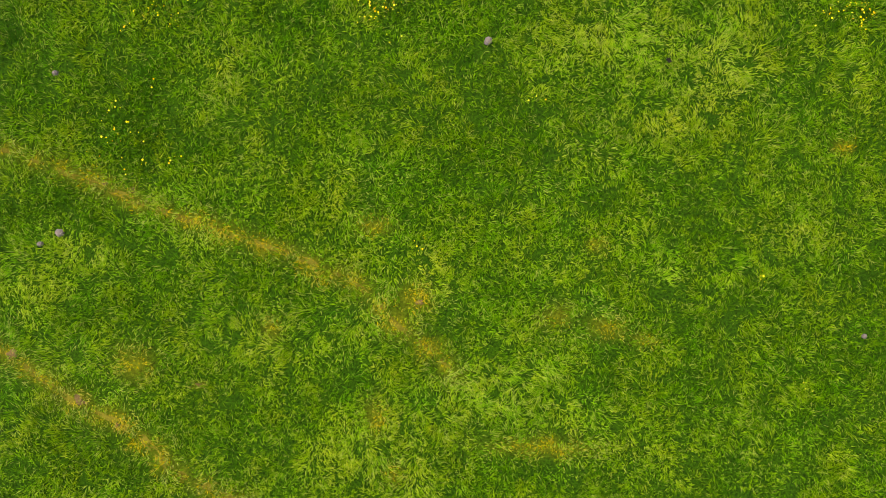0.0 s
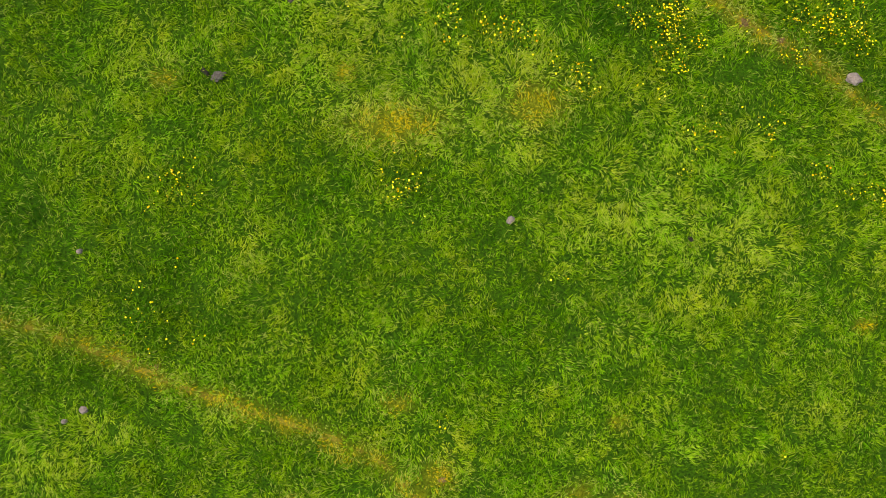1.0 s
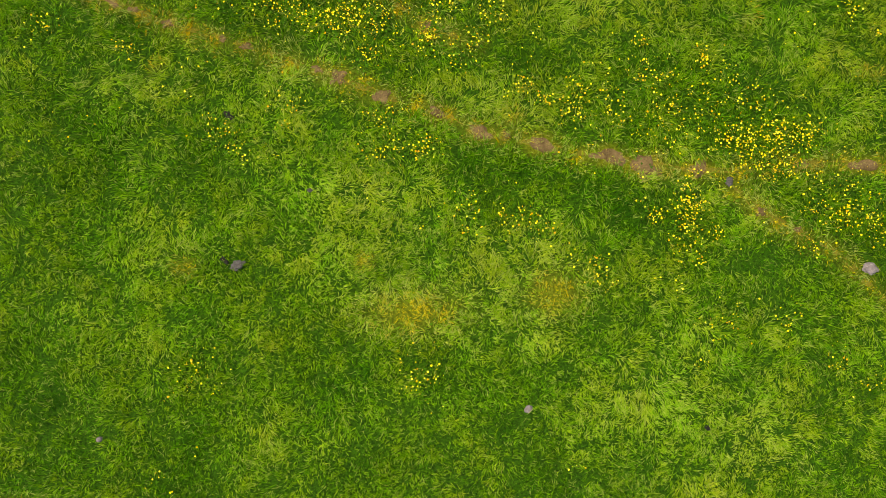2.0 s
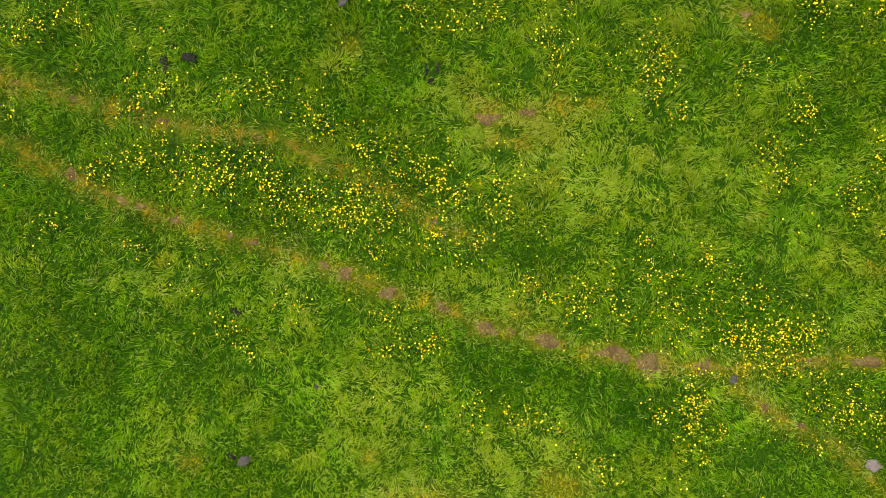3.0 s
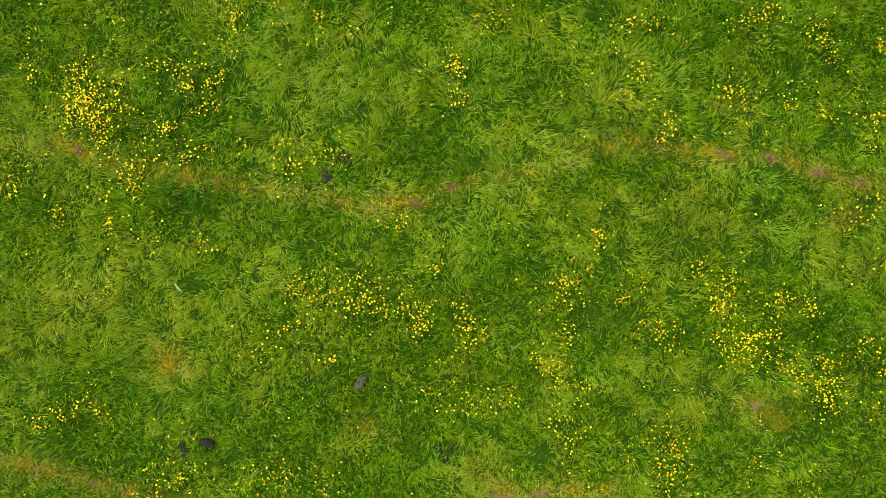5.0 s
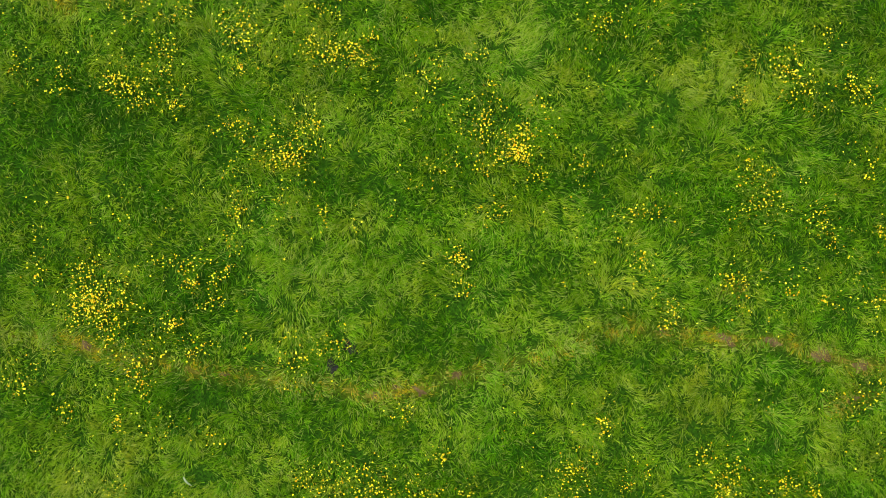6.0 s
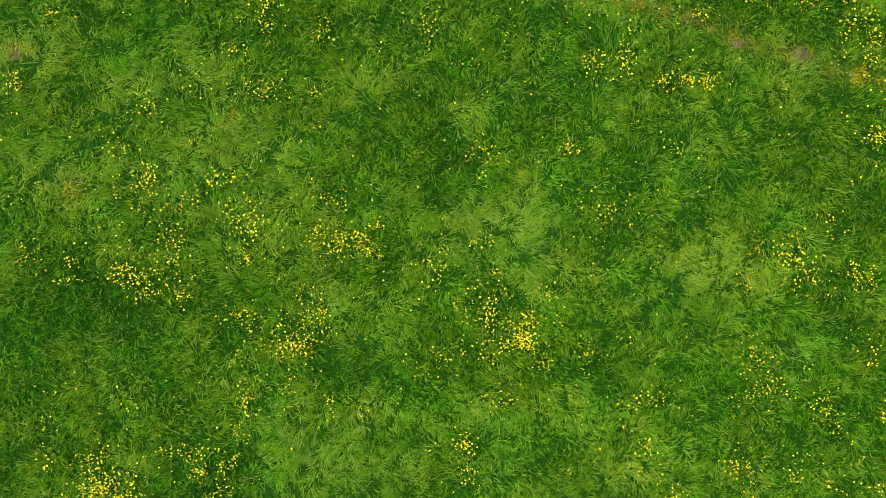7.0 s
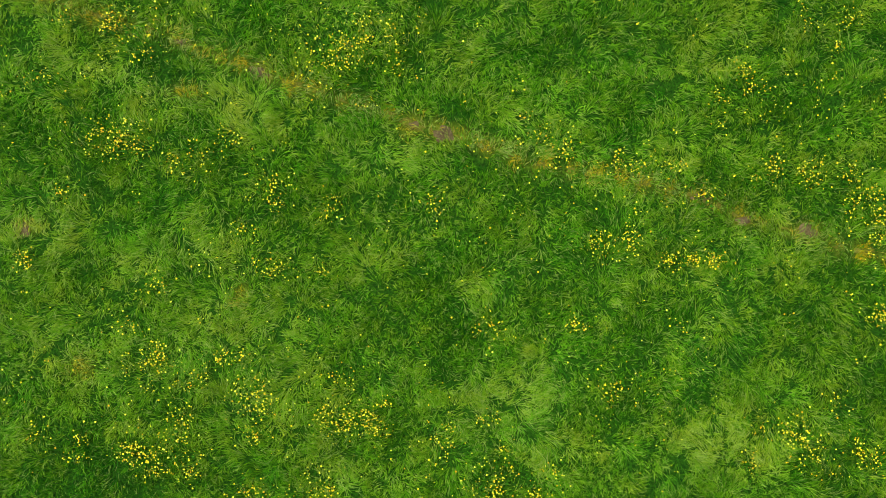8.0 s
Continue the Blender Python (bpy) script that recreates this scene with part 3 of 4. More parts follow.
PATHS = {
    "A": [(-7.7, 1.74), (-7.15, 1.6), (-6.6, 1.42), (-5.32, 0.92), (-4.5, 0.6), (-3.14, 0.15), (-2.04, -0.26), (-1.31, -0.63), (-0.77, -1.18), (-0.17, -1.68), (0.24, -2)],
    "B": [(-7.7, -1.36), (-7.15, -1.63), (-6.6, -2), (-5.87, -2.5), (-4.87, -3.02), (-4.41, -3.55), (-3.68, -3.91), (-3.04, -4.23)],
    "C": [(-8.67, 11.1), (-7.93, 10.82), (-6.91, 10.32), (-6.03, 9.91), (-5.15, 9.59), (-3.95, 9.27), (-2.75, 8.86), (-1.64, 8.43), (-0.71, 8.13), (-0.06, 7.81), (0.96, 7.63), (2.16, 7.4), (3.55, 7.22), (5.21, 7.32), (6.13, 7.32), (7.15, 7.26)],
    "D": [(3.92, 7.08), (4.57, 6.53), (5.68, 5.93), (6.42, 5.24), (7.16, 4.69)],
    "E": [(-8.67, 11.98), (-8.03, 11.89), (-6.82, 11.57), (-5.34, 11.2), (-3.86, 10.98), (-3.22, 10.8), (-1.64, 10.02), (-0.99, 9.65), (-0.16, 9.28)],
    "F": [(-8.97, 17.29), (-7.85, 17.23), (-7.14, 17.07), (-5.87, 16.75), (-4.75, 16.57), (-3.43, 16.41), (-2.3, 16.18), (-1.65, 16.26), (-0.9, 16.5), (0.32, 16.79), (1.73, 17.22), (2.57, 17.23), (3.61, 17.09), (4.36, 17.05), (5.2, 16.82), (5.86, 16.64), (6.99, 16.46)],
    "G": [(-8.15, 29.21), (-7.01, 28.71), (-6.05, 28.42), (-4.44, 27.78), (-2.53, 27.14), (-1.67, 26.79), (-1.1, 26.64), (-0.62, 26.47), (0.33, 26.15), (2.05, 25.8), (3.1, 25.55), (3.95, 25.15), (5, 24.95), (5.57, 24.66), (6.91, 24.4)],
}
BARE = {
    "A": [(-5.01, 0.96, 0.06), (-5.48, 1.08, 0.05)],
    "B": [(-6.97, -1.7, 0.1), (-5.87, -2.41, 0.1), (-5.21, -2.84, 0.06)],
    "C": [(-6.87, 10.32, 0.11), (-6.03, 9.93, 0.11), (-5.71, 9.82, 0.09), (-5.13, 9.59, 0.11), (-4.27, 9.34, 0.08), (-3.9, 9.22, 0.1), (-2.73, 8.86, 0.08), (-2.38, 8.72, 0.15), (-1.64, 8.4, 0.15), (-0.74, 8.13, 0.13), (-0.06, 7.81, 0.2), (0.35, 7.79, 0.09), (0.91, 7.63, 0.23), (2.02, 7.44, 0.2), (2.62, 7.28, 0.26), (3.5, 7.25, 0.18), (5.21, 7.32, 0.13), (6.13, 7.32, 0.18)],
    "D": [(4.52, 6.55, 0.09), (5.12, 6.26, 0.07)],
    "E": [(-6.82, 11.57, 0.08), (-7.75, 11.84, 0.07), (-5.34, 11.22, 0.09), (-3.86, 10.96, 0.08), (-0.95, 9.6, 0.11)],
    "F": [(-7.05, 17.07, 0.1), (-2.26, 16.16, 0.08), (-1.93, 16.31, 0.06), (-1.53, 16.23, 0.11), (-0.92, 16.52, 0.09), (2.53, 17.23, 0.08), (3.61, 17.07, 0.13), (4.36, 17.05, 0.13), (5.2, 16.82, 0.16), (5.86, 16.61, 0.14), (-4.79, 16.57, 0.06)],
    "G": [(-4.39, 27.78, 0.14), (-1.24, 26.68, 0.17), (-1.72, 26.82, 0.09), (3.1, 25.55, 0.11), (3.86, 25.15, 0.13), (4.95, 24.95, 0.17), (-5.67, 28.27, 0.08)],
    "-": [(-0.01, 11.3, 0.16), (0.62, 11.4, 0.13)],
    "+": [(-3.91, -2.2, 0.06), (-0.38, -0.86, 0.06)],
    "*": [(5.68, 16.07, 0.11)],
    "#": [(4.14, 12.95, 0.09), (-7.78, 16.47, 0.03), (-8.34, 25.12, 0.12)],
}
# Stones and dung: east, north, half width, half depth (and turn).
STONES = [(-6.19, 0.26, 0.085, 0.075), (-6.49, 0.08, 0.06, 0.05), (0.72, 3.34, 0.085, 0.07), (6.27, 5.63, 0.12, 0.15),
          (6.76, -1.4, 0.05, 0.045), (-6.24, 2.83, 0.05, 0.06)]
DRY = [(-4.00, 5.66, 0.13, 0.09, 30), (-2.42, 13.24, 0.15, 0.085, 55), (-2.83, 6.88, 0.055, 0.04, 0), (3.97, 7.03, 0.07, 0.085, 0)]
FRESH = [(-5.34, 12.16, 0.075, 0.15, 20), (-4.93, 12.25, 0.13, 0.085, -15), (-5.17, 12.42, 0.05, 0.04, 0), (-2.69, 17.01, 0.14, 0.10, -40),
         (-2.99, 16.68, 0.075, 0.14, 10), (-4.16, 8.10, 0.09, 0.05, -40), (-1.05, 12.10, 0.045, 0.10, 10),
         (-0.87, 12.16, 0.04, 0.11, -5), (-0.98, 11.93, 0.06, 0.05, 0), (3.63, 3.04, 0.05, 0.035, -30), (-4.22, 5.74, 0.10, 0.04, -40)]

# ---- materials ----
def material(name, roughness=0.8, specular=0.3):
    m = bpy.data.materials.new(name)
    m.use_nodes = True
    p = m.node_tree.nodes["Principled BSDF"]
    p.inputs["Roughness"].default_value = roughness
    p.inputs["Specular IOR Level"].default_value = specular
    return m, m.node_tree.nodes, m.node_tree.links, p


def noise_node(nodes, links, scale, detail=4.0, rough=0.6):
    where = nodes.new("ShaderNodeTexCoord")
    n = nodes.new("ShaderNodeTexNoise")
    n.inputs["Scale"].default_value, n.inputs["Detail"].default_value = scale, detail
    n.inputs["Roughness"].default_value = rough
    links.new(where.outputs["Object"], n.inputs["Vector"])
    return n.outputs["Fac"]


def ramp(nodes, links, fac, *stops):
    r = nodes.new("ShaderNodeValToRGB")
    while len(r.color_ramp.elements) < len(stops):
        r.color_ramp.elements.new(0.5)
    for e, (at, colour) in zip(r.color_ramp.elements, stops):
        e.position, e.color = at, (*colour, 1)
    links.new(fac, r.inputs["Fac"])
    return r.outputs["Color"]


def mixed(nodes, links, fac, a, b, how="MIX"):
    m = nodes.new("ShaderNodeMix")
    m.data_type, m.blend_type = "RGBA", how
    for socket, value in ((m.inputs["Factor"], fac), (m.inputs["A"], a), (m.inputs["B"], b)):
        if isinstance(value, (int, float)):
            socket.default_value = value
        elif isinstance(value, tuple):
            socket.default_value = (*value, 1)
        else:
            links.new(value, socket)
    return m.outputs["Result"]


def bumped(nodes, links, shader, fac, strength, distance):
    b = nodes.new("ShaderNodeBump")
    b.inputs["Strength"].default_value, b.inputs["Distance"].default_value = strength, distance
    links.new(fac, b.inputs["Height"])
    links.new(b.outputs["Normal"], shader.inputs["Normal"])


def leaf_material(name, attribute, roughness, specular, through_leaf):
    """Blades and leaves: their own tint, a faint mottle, and some light that passes through."""
    m, nodes, links, p = material(name, roughness, specular)
    tint = nodes.new("ShaderNodeAttribute")
    tint.attribute_name = attribute
    mottle = ramp(nodes, links, noise_node(nodes, links, 60), (0.3, (0.82, 0.82, 0.82)), (0.7, (1.12, 1.12, 1.12)))
    colour = mixed(nodes, links, 1.0, tint.outputs["Color"], mottle, "MULTIPLY")
    links.new(colour, p.inputs["Base Color"])
    thin = nodes.new("ShaderNodeBsdfTranslucent")
    links.new(colour, thin.inputs["Color"])
    blend = nodes.new("ShaderNodeMixShader")
    blend.inputs["Fac"].default_value = through_leaf
    links.new(p.outputs["BSDF"], blend.inputs[1])
    links.new(thin.outputs["BSDF"], blend.inputs[2])
    links.new(blend.outputs["Shader"], nodes["Material Output"].inputs["Surface"])
    return m


def ground_material():
    """Thatch and moss between the blades; trodden dead grass and soil where 'cover' says so."""
    m, nodes, links, p = material("turf", 0.95, 0.1)
    cover = nodes.new("ShaderNodeAttribute")
    cover.attribute_name = "cover"
    split = nodes.new("ShaderNodeSeparateColor")
    links.new(cover.outputs["Color"], split.inputs["Color"])
    fine = noise_node(nodes, links, 24, 8, 0.75)
    broad = noise_node(nodes, links, 1.3, 5)
    green = mixed(nodes, links, broad,
                  ramp(nodes, links, fine, (0.38, (0.005, 0.024, 0.001)), (0.62, (0.032, 0.105, 0.002))),
                  ramp(nodes, links, fine, (0.38, (0.008, 0.028, 0.001)), (0.62, (0.046, 0.120, 0.003))))
    mottle = noise_node(nodes, links, 2.6, 7, 0.7)
    sward_far = mixed(nodes, links, 0.45, ramp(nodes, links, fine, (0.35, (0.013, 0.040, 0.001)), (0.65, (0.075, 0.138, 0.004))),
                      ramp(nodes, links, mottle, (0.35, (0.018, 0.052, 0.001)), (0.65, (0.088, 0.142, 0.005))))
    green = mixed(nodes, links, split.outputs["Green"], green, sward_far)
    dead = ramp(nodes, links, fine, (0.3, (0.045, 0.045, 0.003)), (0.5, (0.13, 0.15, 0.006)), (0.7, (0.26, 0.27, 0.025)))
    links.new(mixed(nodes, links, split.outputs["Red"], green, dead), p.inputs["Base Color"])
    bumped(nodes, links, p, fine, 1.0, 0.04)
    return m


def soil_material(name, dark, mid, light, roughness=0.95):
    m, nodes, links, p = material(name, roughness, 0.15)
    fine = noise_node(nodes, links, 38, 8, 0.7)
    broad = noise_node(nodes, links, 5, 3)
    grain = ramp(nodes, links, fine, (0.3, dark), (0.52, mid), (0.72, light))
    links.new(mixed(nodes, links, 0.35, grain, ramp(nodes, links, broad, (0.35, dark), (0.65, light))), p.inputs["Base Color"])
    bumped(nodes, links, p, fine, 1.0, 0.03)
    return m


def petal_material():
    m, nodes, links, p = material("buttercup_petal", 0.5, 0.15)
    info = nodes.new("ShaderNodeNewGeometry")
    links.new(ramp(nodes, links, info.outputs["Random Per Island"], (0.0, (0.62, 0.32, 0.001)), (0.22, (0.76, 0.57, 0.002)),
                   (0.5, (0.79, 0.68, 0.008)), (1.0, (0.83, 0.82, 0.05))), p.inputs["Base Color"])
    return m


GRASS = leaf_material("grass_blade", "tint", 0.55, 0.08, 0.30)
HERB = leaf_material("buttercup_leaf", "tint", 0.6, 0.08, 0.25)
TURF = ground_material()
TRODDEN = soil_material("trodden_thatch", (0.05, 0.054, 0.004), (0.15, 0.138, 0.010), (0.26, 0.235, 0.030))
SOIL = soil_material("dry_soil", (0.050, 0.034, 0.011), (0.145, 0.097, 0.038), (0.27, 0.190, 0.085))
DUNG = soil_material("old_dung", (0.009, 0.009, 0.007), (0.022, 0.022, 0.017), (0.048, 0.046, 0.038), 0.9)
DRY_DUNG = soil_material("dried_dung", (0.04, 0.036, 0.032), (0.09, 0.083, 0.077), (0.165, 0.155, 0.145), 0.92)
STONE = soil_material("field_stone", (0.11, 0.09, 0.085), (0.23, 0.195, 0.185), (0.38, 0.34, 0.33), 0.85)
FEATHER = soil_material("white_feather", (0.20, 0.26, 0.12), (0.30, 0.36, 0.20), (0.42, 0.46, 0.32), 0.8)
PETAL = petal_material()

# ---- fields over the plan ----
rng = np.random.RandomState(7)
LATTICE = [np.random.RandomState(100 + k).rand(256, 256) for k in range(8)]


def waves(x, y, size, k):
    """Smooth noise from 0 to 1 with lumps of about that size."""
    u, v = x / size + 40.3 * k, y / size + 17.7 * k
    i, j = np.floor(u).astype(int), np.floor(v).astype(int)
    f, g = u - i, v - j
    f, g = f * f * (3 - 2 * f), g * g * (3 - 2 * g)
    t = LATTICE[k % 8]
    a, b = t[i % 256, j % 256], t[(i + 1) % 256, j % 256]
    c, d = t[i % 256, (j + 1) % 256], t[(i + 1) % 256, (j + 1) % 256]
    return (a * (1 - f) + b * f) * (1 - g) + (c * (1 - f) + d * f) * g


# Swells and hollows: east, north, radius, rise.
ROLL = [(-1.2, 12.2, 2.2, -0.25), (4.6, 13.5, 1.8, 0.18), (2.2, 6.3, 1.2, 0.18), (-6.5, 17.2, 2.0, 0.20),
        (-0.2, 23.5, 1.6, -0.26), (1.8, 24.9, 1.0, 0.14), (5.0, 24.9, 1.5, -0.18)]


def height(x, y):
    """The lie of the ground."""
    z = 0.06 * (waves(x, y, 5.0, 1) - 0.5)
    for cx, cy, wide, up in ROLL:
        z = z + up * np.exp(-((x - cx) ** 2 + (y - cy) ** 2) / wide ** 2)
    return z + 0.09 * (waves(x, y, 1.1, 2) - 0.5) + 0.04 * (waves(x, y, 0.35, 3) - 0.5)


def curve(points, step=0.06):
    """A smooth line through the points."""
    p = [np.array(q) for q in points]
    p = [2 * p[0] - p[1]] + p + [2 * p[-1] - p[-2]]
    line = []
    for a, b, c, d in zip(p, p[1:], p[2:], p[3:]):
        n = max(2, int(np.linalg.norm(c - b) / step))
        for s in np.arange(n) / n:
            line.append(0.5 * (2 * b + (c - a) * s + (2 * a - 5 * b + 4 * c - d) * s * s + (3 * b - a - 3 * c + d) * s ** 3))
    return np.array(line + [p[-2]])


LINES = {k: curve(v) for k, v in PATHS.items()}
TREAD = {"A": 0.85, "B": 0.9, "C": 0.9, "D": 0.85, "E": 0.9, "F": 0.6, "G": 0.85}  # how hard each path is trodden
BARE = {k: [(x, y, 0.86 * r) for x, y, r in v] for k, v in BARE.items()}
SPOTS = [s for spots in BARE.values() for s in spots]


def tone(x, y):
    t = np.zeros_like(x)
    wx = x + 0.4 * (waves(x, y, 0.7, 4) - 0.5) + 0.3 * (waves(x, y, 0.22, 6) - 0.5)
    wy = y + 0.4 * (waves(x, y, 0.7, 5) - 0.5) + 0.3 * (waves(x, y, 0.22, 7) - 0.5)
    for cx, cy, a, b, amount in TONES:
        t += amount * np.exp(-(((wx - cx) / a) ** 2 + ((wy - cy) / b) ** 2))
    return np.tanh(t)


def lushness(x, y):
    """Thick growth among the buttercups."""
    t = np.zeros_like(x)
    for cx, cy, a, b, n in CLUMPS:
        if n > 7:
            t += min(n, 30) / 30 * np.exp(-(((x - cx) / (a + 0.12)) ** 2 + ((y - cy) / (b + 0.12)) ** 2))
    return np.minimum(t, 1)


def wear(x, y):
    """How far the sward is trodden down, 0 to 1, and how far it is rusted there: cattle tread in one another's steps."""
    t, rusted = np.zeros_like(x), np.zeros_like(x)
    wx = x + 0.10 * (waves(x, y, 0.3, 4) - 0.5) + 0.10 * (waves(x, y, 0.11, 3) - 0.5)
    wy = y + 0.16 * (waves(x, y, 0.3, 5) - 0.5) + 0.10 * (waves(x, y, 0.11, 2) - 0.5)
    for key, line in LINES.items():
        near, along = np.full(x.shape, 9.0), np.zeros_like(x)
        walked = np.concatenate([[0], np.cumsum(np.hypot(*np.diff(line, axis=0).T))])
        for q, s in zip(line[::2], walked[::2]):
            d = (wx - q[0]) ** 2 + (wy - q[1]) ** 2
            along = np.where(d < near, s, along)
            near = np.minimum(near, d)
        patchy = np.clip(0.25 + 0.5 * waves(x, y, 0.9, 7) + 0.7 * waves(x, y, 0.30, 6), 0, 1)
        t = np.maximum(t, 0.62 * TREAD[key] * np.exp(-near / (0.19 - 0.05 * np.clip((y - 14) / 6, 0, 1)) ** 2) * patchy)
        steps = np.clip(0.42 + 0.85 * np.cos(6.283 * along / 0.44 + 5 * waves(along, along * 0, 1.7, 2)) + 0.9 * (waves(x, y, 0.5, 1) - 0.5), 0, 1)
        rusted = np.maximum(rusted, np.exp(-near / (0.125 + 0.035 * np.clip((y - 4) / 4, 0, 1)) ** 2) * steps * min(1, TREAD[key] * 1.2))
    for cx, cy, a, b in WORN:
        spot = np.exp(-(((wx - cx) / a) ** 2 + ((wy - cy) / b) ** 2))
        t, rusted = np.maximum(t, 0.78 * spot), np.maximum(rusted, 0.72 * spot)
    return np.minimum(np.maximum(t, rusted), 1), rusted


def bareness(x, y):
    t = np.zeros_like(x)
    wx = x + 0.12 * (waves(x, y, 0.14, 4) - 0.5)
    wy = y + 0.12 * (waves(x, y, 0.14, 5) - 0.5)
    for cx, cy, r in SPOTS:
        t = np.maximum(t, np.clip(1.5 - np.hypot((wx - cx) * 0.8, (wy - cy) * 1.15) / (r + 0.02), 0, 1))
    return t


def covered(x, y):
    """Where dung and stones lie on the sward."""
    t = np.zeros_like(x)
    for cx, cy, a, b in STONES + [d[:4] for d in DRY + FRESH]:
        t = np.maximum(t, np.exp(-((np.hypot(x - cx, y - cy) / (0.42 * a + 0.42 * b + 0.01)) ** 2)))
    return t


def dryness(x, y):
    """Where pale grass has gone to olive straw: most of it in the middle of the field."""
    return np.clip((y - 7) / 4, 0.1, 1) * np.clip(1 - (y - 14) / 6, 0.45, 1) * np.clip(0.35 + 0.9 * waves(x, y, 1.2, 5), 0, 1)


def middle(y):
    """The east of the flight's line at that north."""
    return np.interp(y, [p[2] for p in PATH], [p[1] for p in PATH])


# ---- builders ----
def mesh_object(name, verts, faces, mat, parent=None, tint=None, smooth=True):
    """A mesh from arrays of vertices and of triangles or quads."""
    me = bpy.data.meshes.new(name)
    verts, faces = np.asarray(verts, np.float32), np.asarray(faces, np.int32)
    me.vertices.add(len(verts))
    me.vertices.foreach_set("co", verts.ravel())
    me.loops.add(faces.size)
    me.loops.foreach_set("vertex_index", faces.ravel())
    me.polygons.add(len(faces))
    me.polygons.foreach_set("loop_start", np.arange(0, faces.size, faces.shape[1], dtype=np.int32))
    if smooth:
        me.polygons.foreach_set("use_smooth", np.ones(len(faces), bool))
    if tint is not None:
        a = me.attributes.new("tint" if mat is not TURF else "cover", "FLOAT_COLOR", "POINT")
        a.data.foreach_set("color", np.concatenate([tint, np.ones((len(tint), 1))], 1).astype(np.float32).ravel())
    me.update(calc_edges=True)
    me.materials.append(mat)
    ob = new(name, me)
    ob.parent = parent
    return ob


def thing(name, x, y, label, category, group=""):
    e = new(name)
    e.empty_display_size = 0.1
    e.location = (x, y, float(height(np.array([x]), np.array([y]))[0]))
    return tagged(e, label, category, group)


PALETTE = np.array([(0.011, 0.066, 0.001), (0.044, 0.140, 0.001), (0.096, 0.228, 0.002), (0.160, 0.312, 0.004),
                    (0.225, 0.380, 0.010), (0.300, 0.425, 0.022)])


def greens(v):
    """Colours of blades from deep green (0) to pale (1)."""
    s = np.clip(v, 0, 0.9999) * (len(PALETTE) - 1)
    i = s.astype(int)
    f = (s - i)[:, None]
    return PALETTE[i] * (1 - f) + PALETTE[i + 1] * f


def blades(x, y, z, turn, length, lean, droop, width, colour):
    """Blades of grass bent at the middle, two triangles each. lean and droop: how far the lower and the upper half lie over, in radians."""
    n = len(x)
    ux, uy = np.cos(turn), np.sin(turn)
    px, py = -uy * width / 2, ux * width / 2
    v = np.empty((n, 4, 3), np.float32)
    h = length * 0.5
    mx, my = x + ux * h * np.sin(lean), y + uy * h * np.sin(lean)
    tx, ty = mx + ux * h * np.sin(droop), my + uy * h * np.sin(droop)
    sunk = z - height(x, y)
    mz = height(mx, my) + sunk + h * np.cos(lean)
    tz = np.maximum(height(tx, ty) + sunk + h * (np.cos(lean) + np.cos(droop)), height(tx, ty) + 0.012)
    for k, (a, b, c, s) in enumerate(((x, y, z, 0), (mx, my, mz, 1), (mx, my, mz, -1), (tx, ty, tz, 0))):
        v[:, k, 0], v[:, k, 1], v[:, k, 2] = a + px * s, b + py * s, c
    base = (np.arange(n) * 4)[:, None, None]
    f = (base + np.array([[0, 2, 1], [1, 2, 3]])[None]).reshape(-1, 3)
    return v.reshape(-1, 3), f, np.repeat(colour, 4, 0)


# ---- ground ----
def ground():
    """One sheet: fine under the flight, ever coarser out to the horizon."""
    out = 14 * 1.32 ** np.arange(1, 19)
    xs = np.concatenate([-out[::-1], np.arange(-11, 11.01, 0.1), out]) - 0.7
    ys = np.concatenate([12.4 - out[::-1] - 8, np.arange(-7, 31.81, 0.1), 12.4 + out + 8])
    gx, gy = (a.ravel() for a in np.meshgrid(xs, ys))
    near = (np.abs(gx + 0.7) < 11.1) & (gy > -7.1) & (gy < 32)
    gz = height(gx, gy)
    cover = np.zeros((len(gx), 3))
    w = wear(gx[near], gy[near])[0]
    b = bareness(gx[near], gy[near])
    cover[near, 0] = np.maximum(w, b)
    cover[:, 1] = np.clip((np.abs(gx - middle(gy)) - 7.9) / 0.8, 0, 1)  # closed turf beyond the tall sward
    cover[:, 1] = np.maximum(cover[:, 1], np.clip((np.abs(gy - 12.45) - 17.0) / 0.8, 0, 1))
    gz[near] -= 0.02 * np.maximum(w, b)
    nx, ny = len(xs), len(ys)
    i, j = (a.ravel() for a in np.meshgrid(np.arange(nx - 1), np.arange(ny - 1)))
    k = j * nx + i
    ob = mesh_object("ground", np.stack([gx, gy, gz], 1), np.stack([k, k + 1, k + nx + 1, k + nx], 1), TURF, tint=cover)
    return tagged(ob, "gently uneven pasture ground with mossy green thatch", "ground", kind="structure")


ground()


